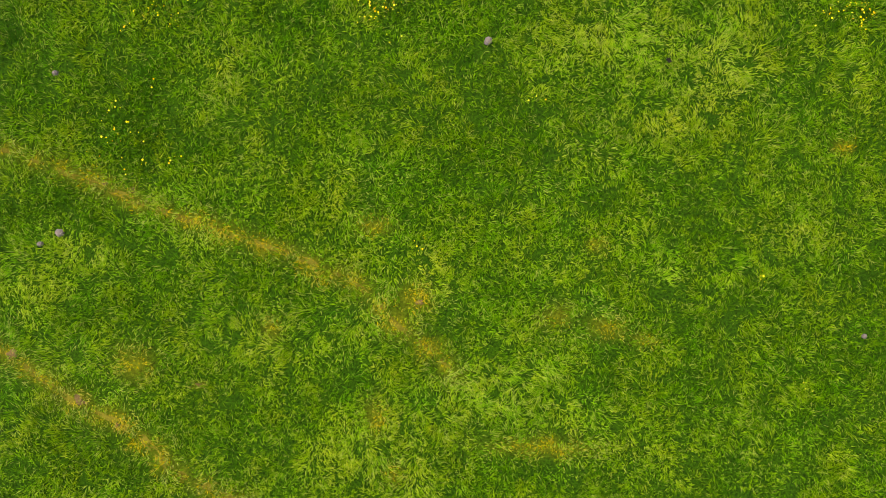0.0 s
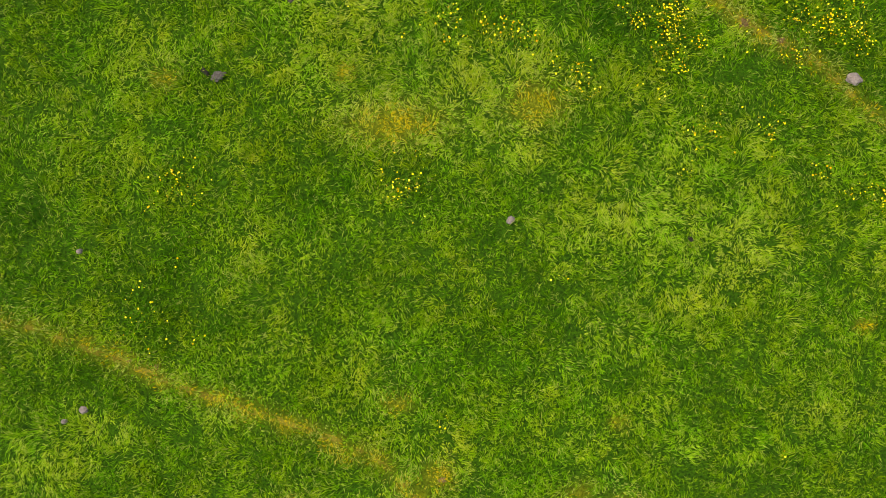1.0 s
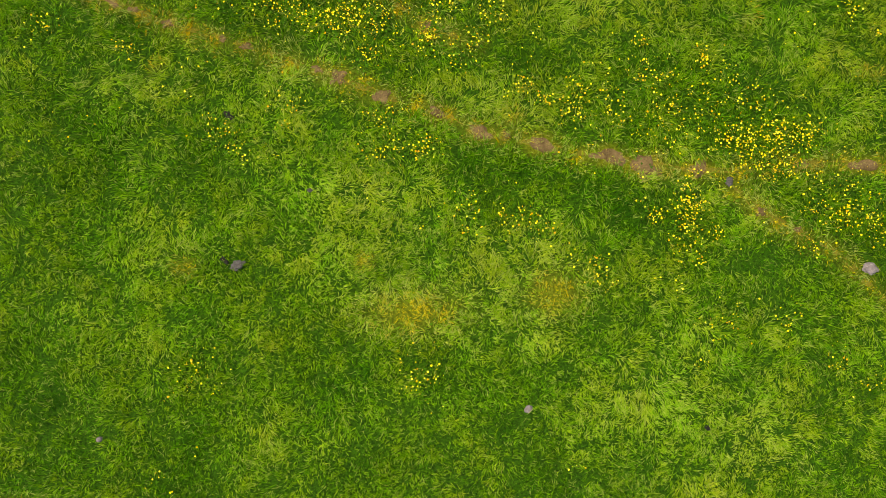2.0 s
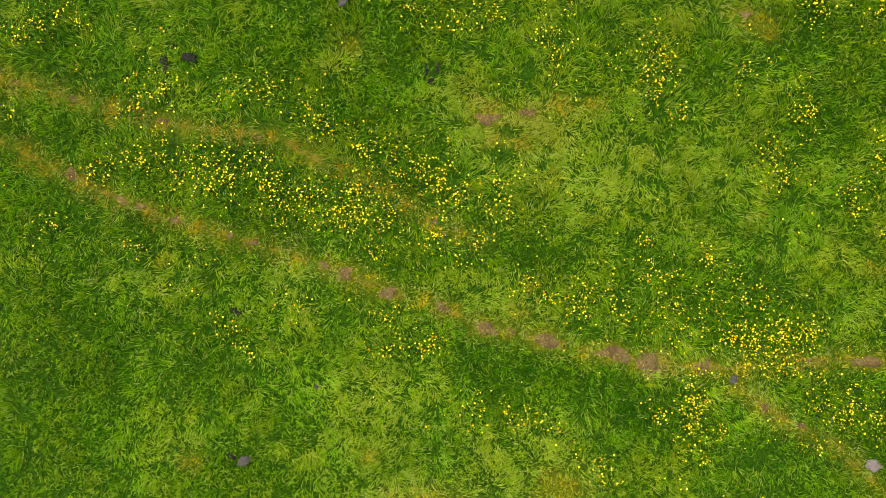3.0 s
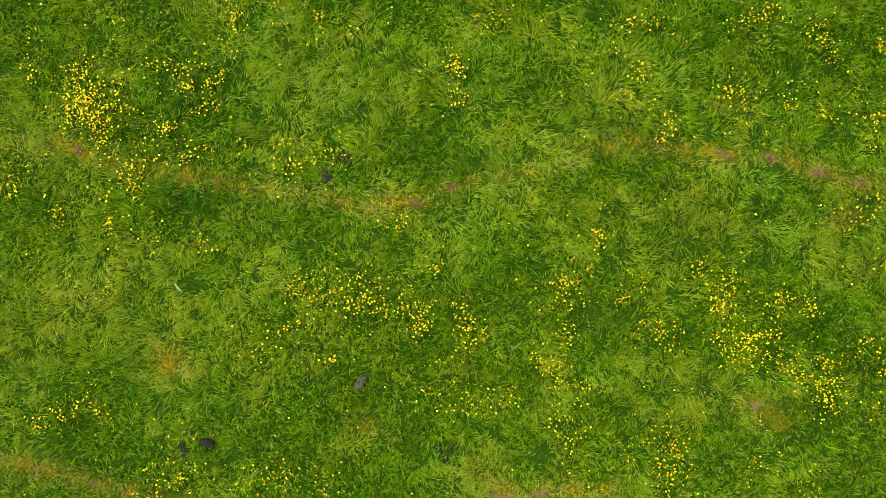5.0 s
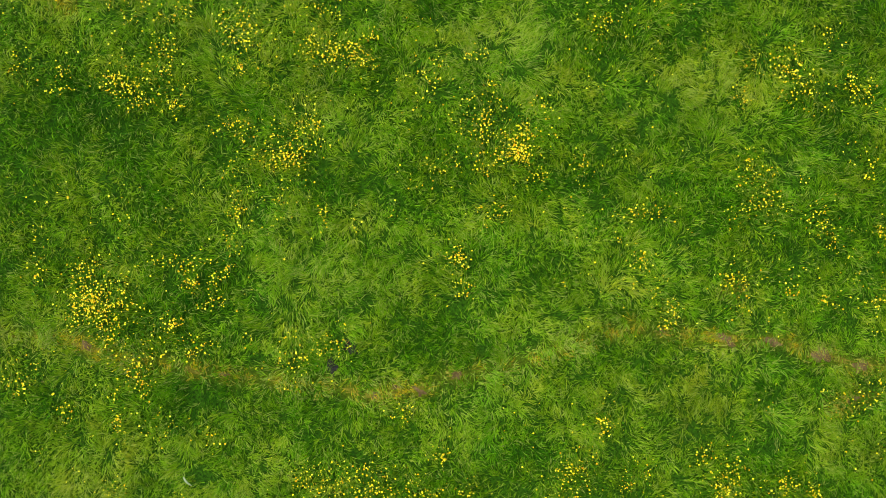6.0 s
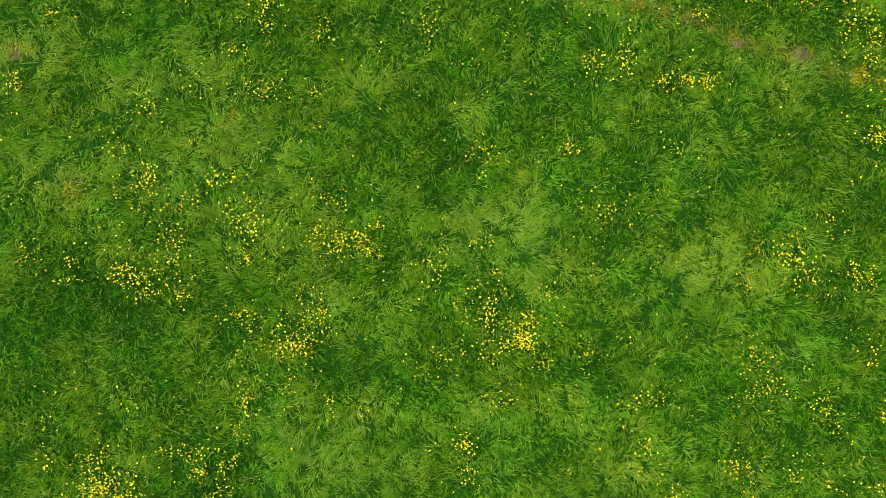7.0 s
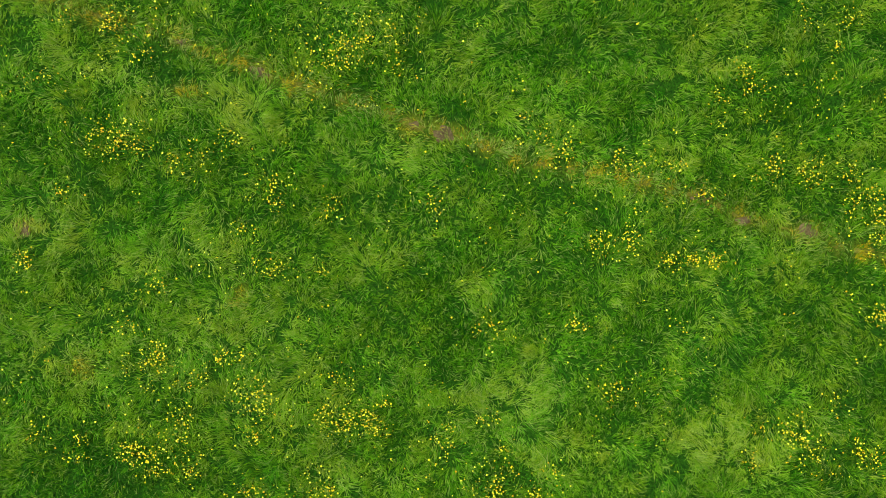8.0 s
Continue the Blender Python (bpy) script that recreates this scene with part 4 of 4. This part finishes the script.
# ---- cattle paths and bare soil ----
def bare_patch(x, y, r, parent, k):
    """A low, ragged plate of dry soil with a crumbled rim."""
    rings, n = (0.0, 0.4, 0.7, 0.9, 1.0), 22
    turn, long = 0.35 * math.sin(k * 2.1) - 0.25, 1.25 + 0.3 * math.sin(k * 1.7)
    verts, faces = [], []
    for m, s in enumerate(rings):
        for i in range(n if m else 1):
            a = 2 * math.pi * i / n
            rag = 1 + 0.75 * (float(waves(np.array([math.cos(a) * 1.3 + k]), np.array([math.sin(a) * 1.3]), 0.7, 4)[0]) - 0.5) * 2
            u, v = math.cos(a) * r * s * rag * long, math.sin(a) * r * s * rag / long * 1.05
            px, py = x + u * math.cos(turn) - v * math.sin(turn), y + u * math.sin(turn) + v * math.cos(turn)
            lump = 0.016 * float(waves(np.array([px]), np.array([py]), 0.05, 2)[0])
            pz = float(height(np.array([px]), np.array([py]))[0]) + (lump - 0.002 if m < 3 else (-0.012 if m == 3 else -0.06))
            verts.append((px, py, pz))
    for i in range(n):
        faces.append((0, 1 + i, 1 + (i + 1) % n))
    for m in range(1, len(rings) - 1):
        a, b = 1 + (m - 1) * n, 1 + m * n
        for i in range(n):
            j = (i + 1) % n
            faces += [(a + i, b + i, b + j), (a + i, b + j, a + j)]
    return mesh_object("bare_patch" if parent else "bare_soil_patch", verts, faces, SOIL, parent)


def cattle_path(line, bare, k, label):
    """A trodden ribbon, a little sunk, with ragged edges; the bare soil on it are its pieces."""
    along = np.gradient(line, axis=0)
    along /= np.linalg.norm(along, axis=1)[:, None]
    side = np.stack([-along[:, 1], along[:, 0]], 1)
    across = np.array([-1.2, -1, -0.6, -0.2, 0.2, 0.6, 1, 1.2])
    half = 0.02 + 0.05 * waves(line[:, 0], line[:, 1], 0.4, 3)
    ends = np.minimum(1, np.minimum(np.arange(len(line)), np.arange(len(line))[::-1]) / 8 + 0.1)
    rag = 0.05 * (waves(line[:, 0], line[:, 1], 0.16, 5) - 0.5)
    p = line[:, None] + side[:, None] * (across[None, :, None] * (half * ends)[:, None, None] + rag[:, None, None])
    x, y = p[..., 0].ravel(), p[..., 1].ravel()
    z = height(x, y) + np.tile(np.array([-0.07, -0.018, -0.014, -0.018, -0.018, -0.014, -0.018, -0.07]), len(line)) + 0.006
    m = len(across)
    i, j = (a.ravel() for a in np.meshgrid(np.arange(m - 1), np.arange(len(line) - 1)))
    q = j * m + i
    ob = mesh_object("cattle_path", np.stack([x, y, z], 1), np.stack([q, q + 1, q + m + 1, q + m], 1), TRODDEN)
    tagged(ob, label, "path", kind="structure")
    for n, (cx, cy, r) in enumerate(bare):
        bare_patch(cx, cy, r, ob, k * 7 + n)


for number, name in enumerate(PATHS):
    cattle_path(LINES[name], BARE.get(name, []), number,
                "narrow trodden cattle path of rusty dead grass" + (" with bare pinkish soil" if len(BARE.get(name, [])) > 5 else ""))
for name in BARE:
    if name not in PATHS:
        for n, (cx, cy, r) in enumerate(BARE[name]):
            tagged(bare_patch(cx, cy, r, None, 60 + n), "small bare patch of dry pinkish-brown soil in the grass", "soil patch",
                   "bare soil in the meadow")


# ---- grass ----
def sward(count, locks, each):
    """Tufts of blades; near the flight's line only, thinning out beyond it."""
    y = rng.uniform(-4.9, 29.8, count)
    off = rng.uniform(-8.3, 8.3, count)
    keep = rng.rand(count) < np.clip((8.3 - np.abs(off)) / 0.6, 0.05, 1)
    y, x = y[keep], (off + middle(y))[keep]
    n = len(x)
    t, (w, rusted), bare, lush = tone(x, y), wear(x, y), bareness(x, y), lushness(x, y)
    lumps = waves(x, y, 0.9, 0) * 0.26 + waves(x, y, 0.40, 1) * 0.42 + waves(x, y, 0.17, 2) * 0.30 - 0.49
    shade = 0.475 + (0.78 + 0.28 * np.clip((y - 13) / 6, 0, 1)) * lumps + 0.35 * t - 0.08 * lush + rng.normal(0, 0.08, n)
    lodged = np.clip(0.5 + 0.8 * t + 1.2 * (waves(x, y, 0.8, 6) - 0.5), 0, 1)
    flow = 2 * math.pi * (waves(x, y, 0.9, 4) * 1.6 + waves(x, y, 0.3, 5) * 0.8)
    north = np.clip((y - 3) / 14, 0, 1)  # longer and more combed grass in the north
    tall = (0.075 + 0.06 * waves(x, y, 0.32, 7) + 0.025 * lush) * (1 + 0.45 * north) * rng.uniform(0.8, 1.25, n) * (1 + 0.25 * np.clip(t, 0, 1)) * (1 - 0.5 * w) * (1 - 0.5 * bare)
    thin = np.clip(0.78 + 0.5 * waves(x, y, 0.22, 3), 0, 1) * (1 - 0.30 * w) * (1 - 0.62 * bare) * (1 - 0.85 * covered(x, y))
    # each tuft parts into locks, whose blades lie over together
    lock = np.repeat(np.arange(n), locks)
    lock = lock[rng.rand(len(lock)) < thin[lock]]
    q = len(lock)
    a, r = rng.uniform(0, 2 * math.pi, q), 0.11 * np.sqrt(rng.rand(q))
    lx, ly = x[lock] + r * np.cos(a), y[lock] + r * np.sin(a)
    pull = (0.30 + 0.45 * lodged + 0.12 * north)[lock]
    lturn = np.arctan2((1 - pull) * np.sin(a) + pull * np.sin(flow[lock]), (1 - pull) * np.cos(a) + pull * np.cos(flow[lock])) + 1.6 * (waves(lx, ly, 0.10, 6) - 0.5) + rng.normal(0, 0.38, q)
    llean = np.clip(rng.normal(0.50 + 0.38 * lodged[lock], 0.24), 0.05, 1.35)
    tuft_shade = waves(lx, ly, 0.085, 5) + 0.6 * waves(lx, ly, 0.045, 3) - 0.8  # shadowed gaps between small tufts, put into the blades' tint
    lshade = shade[lock] + (0.36 - 0.2 * np.clip(t, 0, 0.7))[lock] * tuft_shade + rng.normal(0, 0.14 + 0.05 * north[lock], q)
    lsize = tall[lock] * rng.uniform(0.7, 1.3, q)
    of = np.repeat(np.arange(q), rng.randint(1, each + 1, q))
    m = len(of)
    k = lock[of]
    bx, by = lx[of] + rng.normal(0, 0.007, m), ly[of] + rng.normal(0, 0.007, m)
    turn = lturn[of] + rng.normal(0, 0.24, m)
    lean = np.clip(llean[of] + rng.normal(0, 0.10, m), 0.03, 1.4)
    droop = np.clip(lean + rng.normal(0.55, 0.22, m), 0.1, 1.75)
    length = lsize[of] * rng.uniform(0.7, 1.3, m)
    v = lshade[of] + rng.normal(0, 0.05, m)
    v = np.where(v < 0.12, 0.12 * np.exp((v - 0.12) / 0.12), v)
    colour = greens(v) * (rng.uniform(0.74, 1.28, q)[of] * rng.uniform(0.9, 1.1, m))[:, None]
    dry = dryness(x, y)
    olive = (dry[k] * np.clip(1.1 * t[k] + 0.9 * lumps[k] + 0.1, 0, 0.75))[:, None]
    colour = colour * (1 - olive) + np.array([0.24, 0.32, 0.016]) * rng.uniform(0.6, 1.35, m)[:, None] * olive
    hue = (waves(bx, by, 0.55, 2) + waves(bx, by, 0.2, 6) - 1)[:, None]
    colour *= 1 + hue * np.array([0.30, 0.0, 0.3])  # bluer and yellower swards mixed
    straw = 0.6 * rng.rand(q)[of] + 0.4 * rng.rand(m) < 0.20 + 0.14 * np.clip(t[k], 0, 1) + 0.07 * lodged[k]
    colour[straw] = colour[straw] * 0.35 + np.array([0.38, 0.46, 0.085]) * 0.65
    dead = rng.rand(m) < np.clip(w[k] * 1.15 + bare[k], 0, 0.88)
    ripe = np.clip(rusted[k] * 2.1 - 0.25 + rng.normal(0, 0.15, m), 0, 1)[:, None]
    parched = 0.85 * dry[k][:, None]
    rust = (np.array([0.55, 0.42, 0.003]) * (1 - parched) + np.array([0.47, 0.25, 0.008]) * parched) * ripe + (np.array([0.39, 0.46, 0.10]) * (1 - parched) + np.array([0.29, 0.31, 0.06]) * parched) * (1 - ripe)
    rust = rust * rng.uniform(0.75, 1.15, m)[:, None]
    rust = rust * (1 - 0.6 * bare[k][:, None]) + np.array([0.34, 0.225, 0.07]) * 0.6 * bare[k][:, None]
    colour[dead] = colour[dead] * 0.15 + rust[dead] * 0.85
    z = height(bx, by) - 0.012 - 0.02 * w[k] + 0.03 * bare[k]
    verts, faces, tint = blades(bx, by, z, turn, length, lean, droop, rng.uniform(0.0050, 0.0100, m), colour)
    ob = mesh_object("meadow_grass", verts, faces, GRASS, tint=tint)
    return tagged(ob, "thick tussocky pasture grass, deep green with pale lodged swirls", "grass", kind="stuff")


def far_tufts(count):
    """Coarse, wide tufts out over the field beyond."""
    x, y = rng.normal(0, 17, count) - 0.7, rng.normal(0, 24, count) + 12.4
    keep = (np.abs(x - middle(y)) > 8.2) | (y < -4.6) | (y > 29.5)
    x, y = x[keep], y[keep]
    n = len(x)
    v = 0.42 + 0.7 * (waves(x, y, 1.5, 0) - 0.5) + rng.normal(0, 0.1, n)
    verts, faces, tint = blades(x, y, height(x, y) - 0.02, rng.uniform(0, 6.283, n), rng.uniform(0.15, 0.32, n),
                                rng.uniform(0.2, 0.9, n), rng.uniform(0.7, 1.5, n), rng.uniform(0.02, 0.06, n), greens(v))
    return tagged(mesh_object("field_grass", verts, faces, GRASS, tint=tint), "coarse pasture grass of the field beyond", "grass", kind="stuff")


sward(52500, 12, 3)
far_tufts(40000)


# ---- buttercups ----
def blossoms(x, y, z, size, tilt, turn):
    """Five-petalled cups: a hollow middle and ten rim points, ten triangles each."""
    n = len(x)
    v = np.empty((n, 11, 3))
    v[:, 0] = 0
    for i in range(10):
        a = 2 * math.pi * i / 10
        r = 0.5 if i % 2 == 0 else 0.40
        v[:, i + 1] = (r * math.cos(a), r * math.sin(a), 0.20 if i % 2 == 0 else 0.13)
    v *= size[:, None, None]
    c, s = np.cos(tilt)[:, None], np.sin(tilt)[:, None]
    px, pz = v[..., 0] * c + v[..., 2] * s, v[..., 2] * c - v[..., 0] * s
    c, s = np.cos(turn)[:, None], np.sin(turn)[:, None]
    w = np.stack([px * c - v[..., 1] * s + x[:, None], px * s + v[..., 1] * c + y[:, None], pz + z[:, None]], -1)
    fan = np.array([[0, 1 + i, 1 + (i + 1) % 10] for i in range(10)])
    return w.reshape(-1, 3), ((np.arange(n) * 11)[:, None, None] + fan[None]).reshape(-1, 3)


def herb_leaves(x, y, z, size, turn):
    """Lobed leaves: three pointed lobes on a bent stalk, five triangles each."""
    n = len(x)
    shape = np.array([(0, 0, 0), (0.35, 0.5, 0.12), (0.5, 0.16, 0.16), (1.0, 0, 0.04), (0.5, -0.16, 0.16), (0.35, -0.5, 0.12), (0.22, 0, 0.14)])
    v = shape[None] * size[:, None, None]
    c, s = np.cos(turn)[:, None], np.sin(turn)[:, None]
    w = np.stack([v[..., 0] * c - v[..., 1] * s + x[:, None], v[..., 0] * s + v[..., 1] * c + y[:, None], v[..., 2] + z[:, None]], -1)
    f = np.array([[0, 6, 1], [1, 6, 2], [2, 6, 3], [3, 6, 4], [4, 6, 5], [0, 5, 6]])
    return w.reshape(-1, 3), ((np.arange(n) * 7)[:, None, None] + f[None]).reshape(-1, 3)


def scatter(cx, cy, a, b, n):
    """Places of blossoms: a few knots of several heads, and single ones about them."""
    knots = max(1, n // 6)
    kx, ky = rng.normal(0, 0.55, knots), rng.normal(0, 0.55, knots)
    pick = rng.randint(0, knots, n)
    loose = rng.rand(n) < 0.50
    x = np.where(loose, rng.normal(0, 0.9, n), kx[pick] + rng.normal(0, 0.055 / a, n))
    y = np.where(loose, rng.normal(0, 0.9, n), ky[pick] + rng.normal(0, 0.055 / b, n))
    return cx + a * x, cy + b * y


def heads(x, y):
    n = len(x)
    z = height(x, y) + 0.10 + 0.13 * rng.rand(n)
    return z, 0.013 + 0.025 * rng.rand(n) ** 1.8, np.abs(rng.normal(0, 0.55, n)), rng.uniform(0, 6.283, n)


def stems(x, y, z):
    """Thin stalks from the ground up to the heads."""
    n = len(x)
    away = rng.uniform(0, 6.283, n)
    bx, by = x - 0.05 * np.cos(away), y - 0.05 * np.sin(away)
    bz = height(bx, by) - 0.01
    v = np.empty((n, 6, 3))
    for i in range(3):
        o = 2 * math.pi * i / 3
        v[:, i] = np.stack([bx + 0.0025 * math.cos(o), by + 0.0025 * math.sin(o), bz], 1)
        v[:, i + 3] = np.stack([x + 0.0015 * math.cos(o), y + 0.0015 * math.sin(o), z + 0.002], 1)
    f = np.array([[0, 1, 4], [0, 4, 3], [1, 2, 5], [1, 5, 4], [2, 0, 3], [2, 3, 5]])
    return v.reshape(-1, 3), ((np.arange(n) * 6)[:, None, None] + f[None]).reshape(-1, 3)


def flat_tint(count, colour, spread, per):
    return np.repeat(np.array(colour)[None] * rng.uniform(1 - spread, 1 + spread, count)[:, None], per, 0)


def buttercup_clump(cx, cy, a, b, n):
    kind = "dense" if n / (a * b) > 260 else ("loose" if n / (a * b) > 110 else "sparse")
    root = thing("buttercup_clump", cx, cy, f"{kind} clump of bright yellow buttercups in the grass", "wildflowers", "buttercups in the meadow")
    place = np.array(root.location)
    n = int(n * (2.8 if cy < 6.5 else 3.4) * (1.35 if n >= 40 else 1))
    x, y = scatter(cx, cy, a, b, n)
    z, size, tilt, turn = heads(x, y)
    v, f = blossoms(x, y, z, size, tilt, turn)
    tagged(mesh_object("blossom", v - place, f, PETAL, root, smooth=False), "glossy yellow cupped blossoms", kind="stuff")
    v, f = stems(x, y, z)
    tagged(mesh_object("stalk", v - place, f, HERB, root, flat_tint(n, (0.05, 0.12, 0.004), 0.3, 6)), kind="stuff")
    m = int(n * 1.0)
    lx, ly = cx + a * rng.normal(0, 0.7, m), cy + b * rng.normal(0, 0.7, m)
    v, f = herb_leaves(lx, ly, height(lx, ly) + rng.uniform(0.03, 0.11, m), rng.uniform(0.035, 0.065, m), rng.uniform(0, 6.283, m))
    tagged(mesh_object("foliage", v - place, f, HERB, root, flat_tint(m, (0.042, 0.130, 0.002), 0.5, 7)), "deep green lobed leaves", kind="stuff")


strays = []
for cx, cy, a, b, n in CLUMPS:
    if n >= 8:
        buttercup_clump(cx, cy, a, b, n)
    else:
        strays.append(np.stack(scatter(cx, cy, a, b, int(n * 1.6)), 1))
more = np.stack([rng.uniform(-9, 8, 12000), rng.uniform(7, 29.5, 12000)], 1)
strays.append(more[rng.rand(12000) < np.clip(waves(more[:, 0], more[:, 1], 1.3, 3) * 1.5 - 0.55, 0, 1) * np.clip(0.3 + (more[:, 1] - 14) / 9, 0.3, 1.0)])
strays = np.concatenate(strays)
z, size, tilt, turn = heads(strays[:, 0], strays[:, 1])
root = thing("stray_buttercups", 0, 12, "single yellow buttercups scattered through the meadow grass", "wildflowers")
root["kind"] = "stuff"
place = np.array(root.location)
v, f = blossoms(strays[:, 0], strays[:, 1], z, size, tilt, turn)
mesh_object("blossom", v - place, f, PETAL, root, smooth=False)
v, f = stems(strays[:, 0], strays[:, 1], z)
mesh_object("stalk", v - place, f, HERB, root, flat_tint(len(strays), (0.05, 0.12, 0.01), 0.3, 6))


# ---- stones, dung and a feather ----
def lump(name, x, y, wide, deep, high, turn, mat, label, category, group, seed, sink=0.3, rise=0.0, ragged=0.55):
    """A rounded, uneven body: a stone, or a flat crusted pat."""
    bm = bmesh.new()
    bmesh.ops.create_icosphere(bm, subdivisions=4, radius=1)
    for v in bm.verts:
        d = v.co.copy()
        k = 1 + ragged * noise.noise(d * 1.5 + Vector((seed, 0, 0))) + 0.5 * ragged * noise.noise(d * 3.1 + Vector((0, seed, 0)))
        top = 1 + 0.35 * noise.noise(Vector((d.x * 4, d.y * 4, seed)))
        v.co = Vector((d.x * k * wide, d.y * k * deep, d.z * high * (top if d.z > 0 else 1)))
    bmesh.ops.rotate(bm, verts=bm.verts, matrix=Matrix.Rotation(radians(turn), 3, "Z"))
    me = bpy.data.meshes.new(name)
    bm.to_mesh(me)
    bm.free()
    me.polygons.foreach_set("use_smooth", np.ones(len(me.polygons), bool))
    me.materials.append(mat)
    ob = new(name, me)
    ob.location = (x, y, float(height(np.array([x]), np.array([y]))[0]) + high * (1 - sink) + rise)
    return tagged(ob, label, category, group)


for n, (x, y, a, b) in enumerate(STONES):
    lump("field_stone", x, y, a * 0.8, b * 0.8, 0.055, 25 * n, STONE, "pale pinkish-grey field stone half sunk in grass", "stone", "stones in the meadow", 3.3 * n + 1, 0.2, ragged=0.28)
for n, (x, y, a, b, turn) in enumerate(DRY):
    lump("dried_dung_pat", x, y, a * 0.8, b * 0.8, 0.035, turn, DRY_DUNG, "grey weathered dung pat lying in the grass", "dung pat", "dung in the meadow", 5.1 * n + 2, 0.1, 0.025)
for n, (x, y, a, b, turn) in enumerate(FRESH):
    lump("dung_pat", x, y, a * 0.85, b * 0.85, 0.04, turn, DUNG, "dark crusted dung pat sunk among the blades", "dung pat", "dung in the meadow", 4.7 * n + 9, 0.25, 0.0, ragged=0.8)


def feather(x, y):
    """A curved white feather: a vane bowed over a thin quill."""
    rows = 14
    verts, faces = [], []
    for i in range(rows):
        s = i / (rows - 1)
        w = 0.018 * math.sin(math.pi * min(1, s * 0.93 + 0.05)) ** 0.7
        bend = 0.05 * s * s
        for c, lift in ((-1, -0.004), (0, 0.004), (1, -0.004)):
            for t in (0, -0.003):
                verts.append((0.20 * s, bend + c * w, 0.02 * math.sin(s * 3) + lift + t))
    for i in range(rows - 1):
        for c in range(2):
            for t in (0, 1):
                q = i * 6 + c * 2 + t
                faces.append((q, q + 6, q + 8, q + 2) if t == 0 else (q, q + 2, q + 8, q + 6))
        for c in (0, 4):
            q = i * 6 + c
            faces.append((q, q + 1, q + 7, q + 6))
    ob = mesh_object("feather", verts, faces, FEATHER)
    ob.location = (x, y, float(height(np.array([x]), np.array([y]))[0]) + 0.15)
    ob.rotation_euler = (0.1, 0.05, radians(-62))
    return tagged(ob, "white curved bird feather caught in the grass", "feather")


feather(-5.44, 14.9)
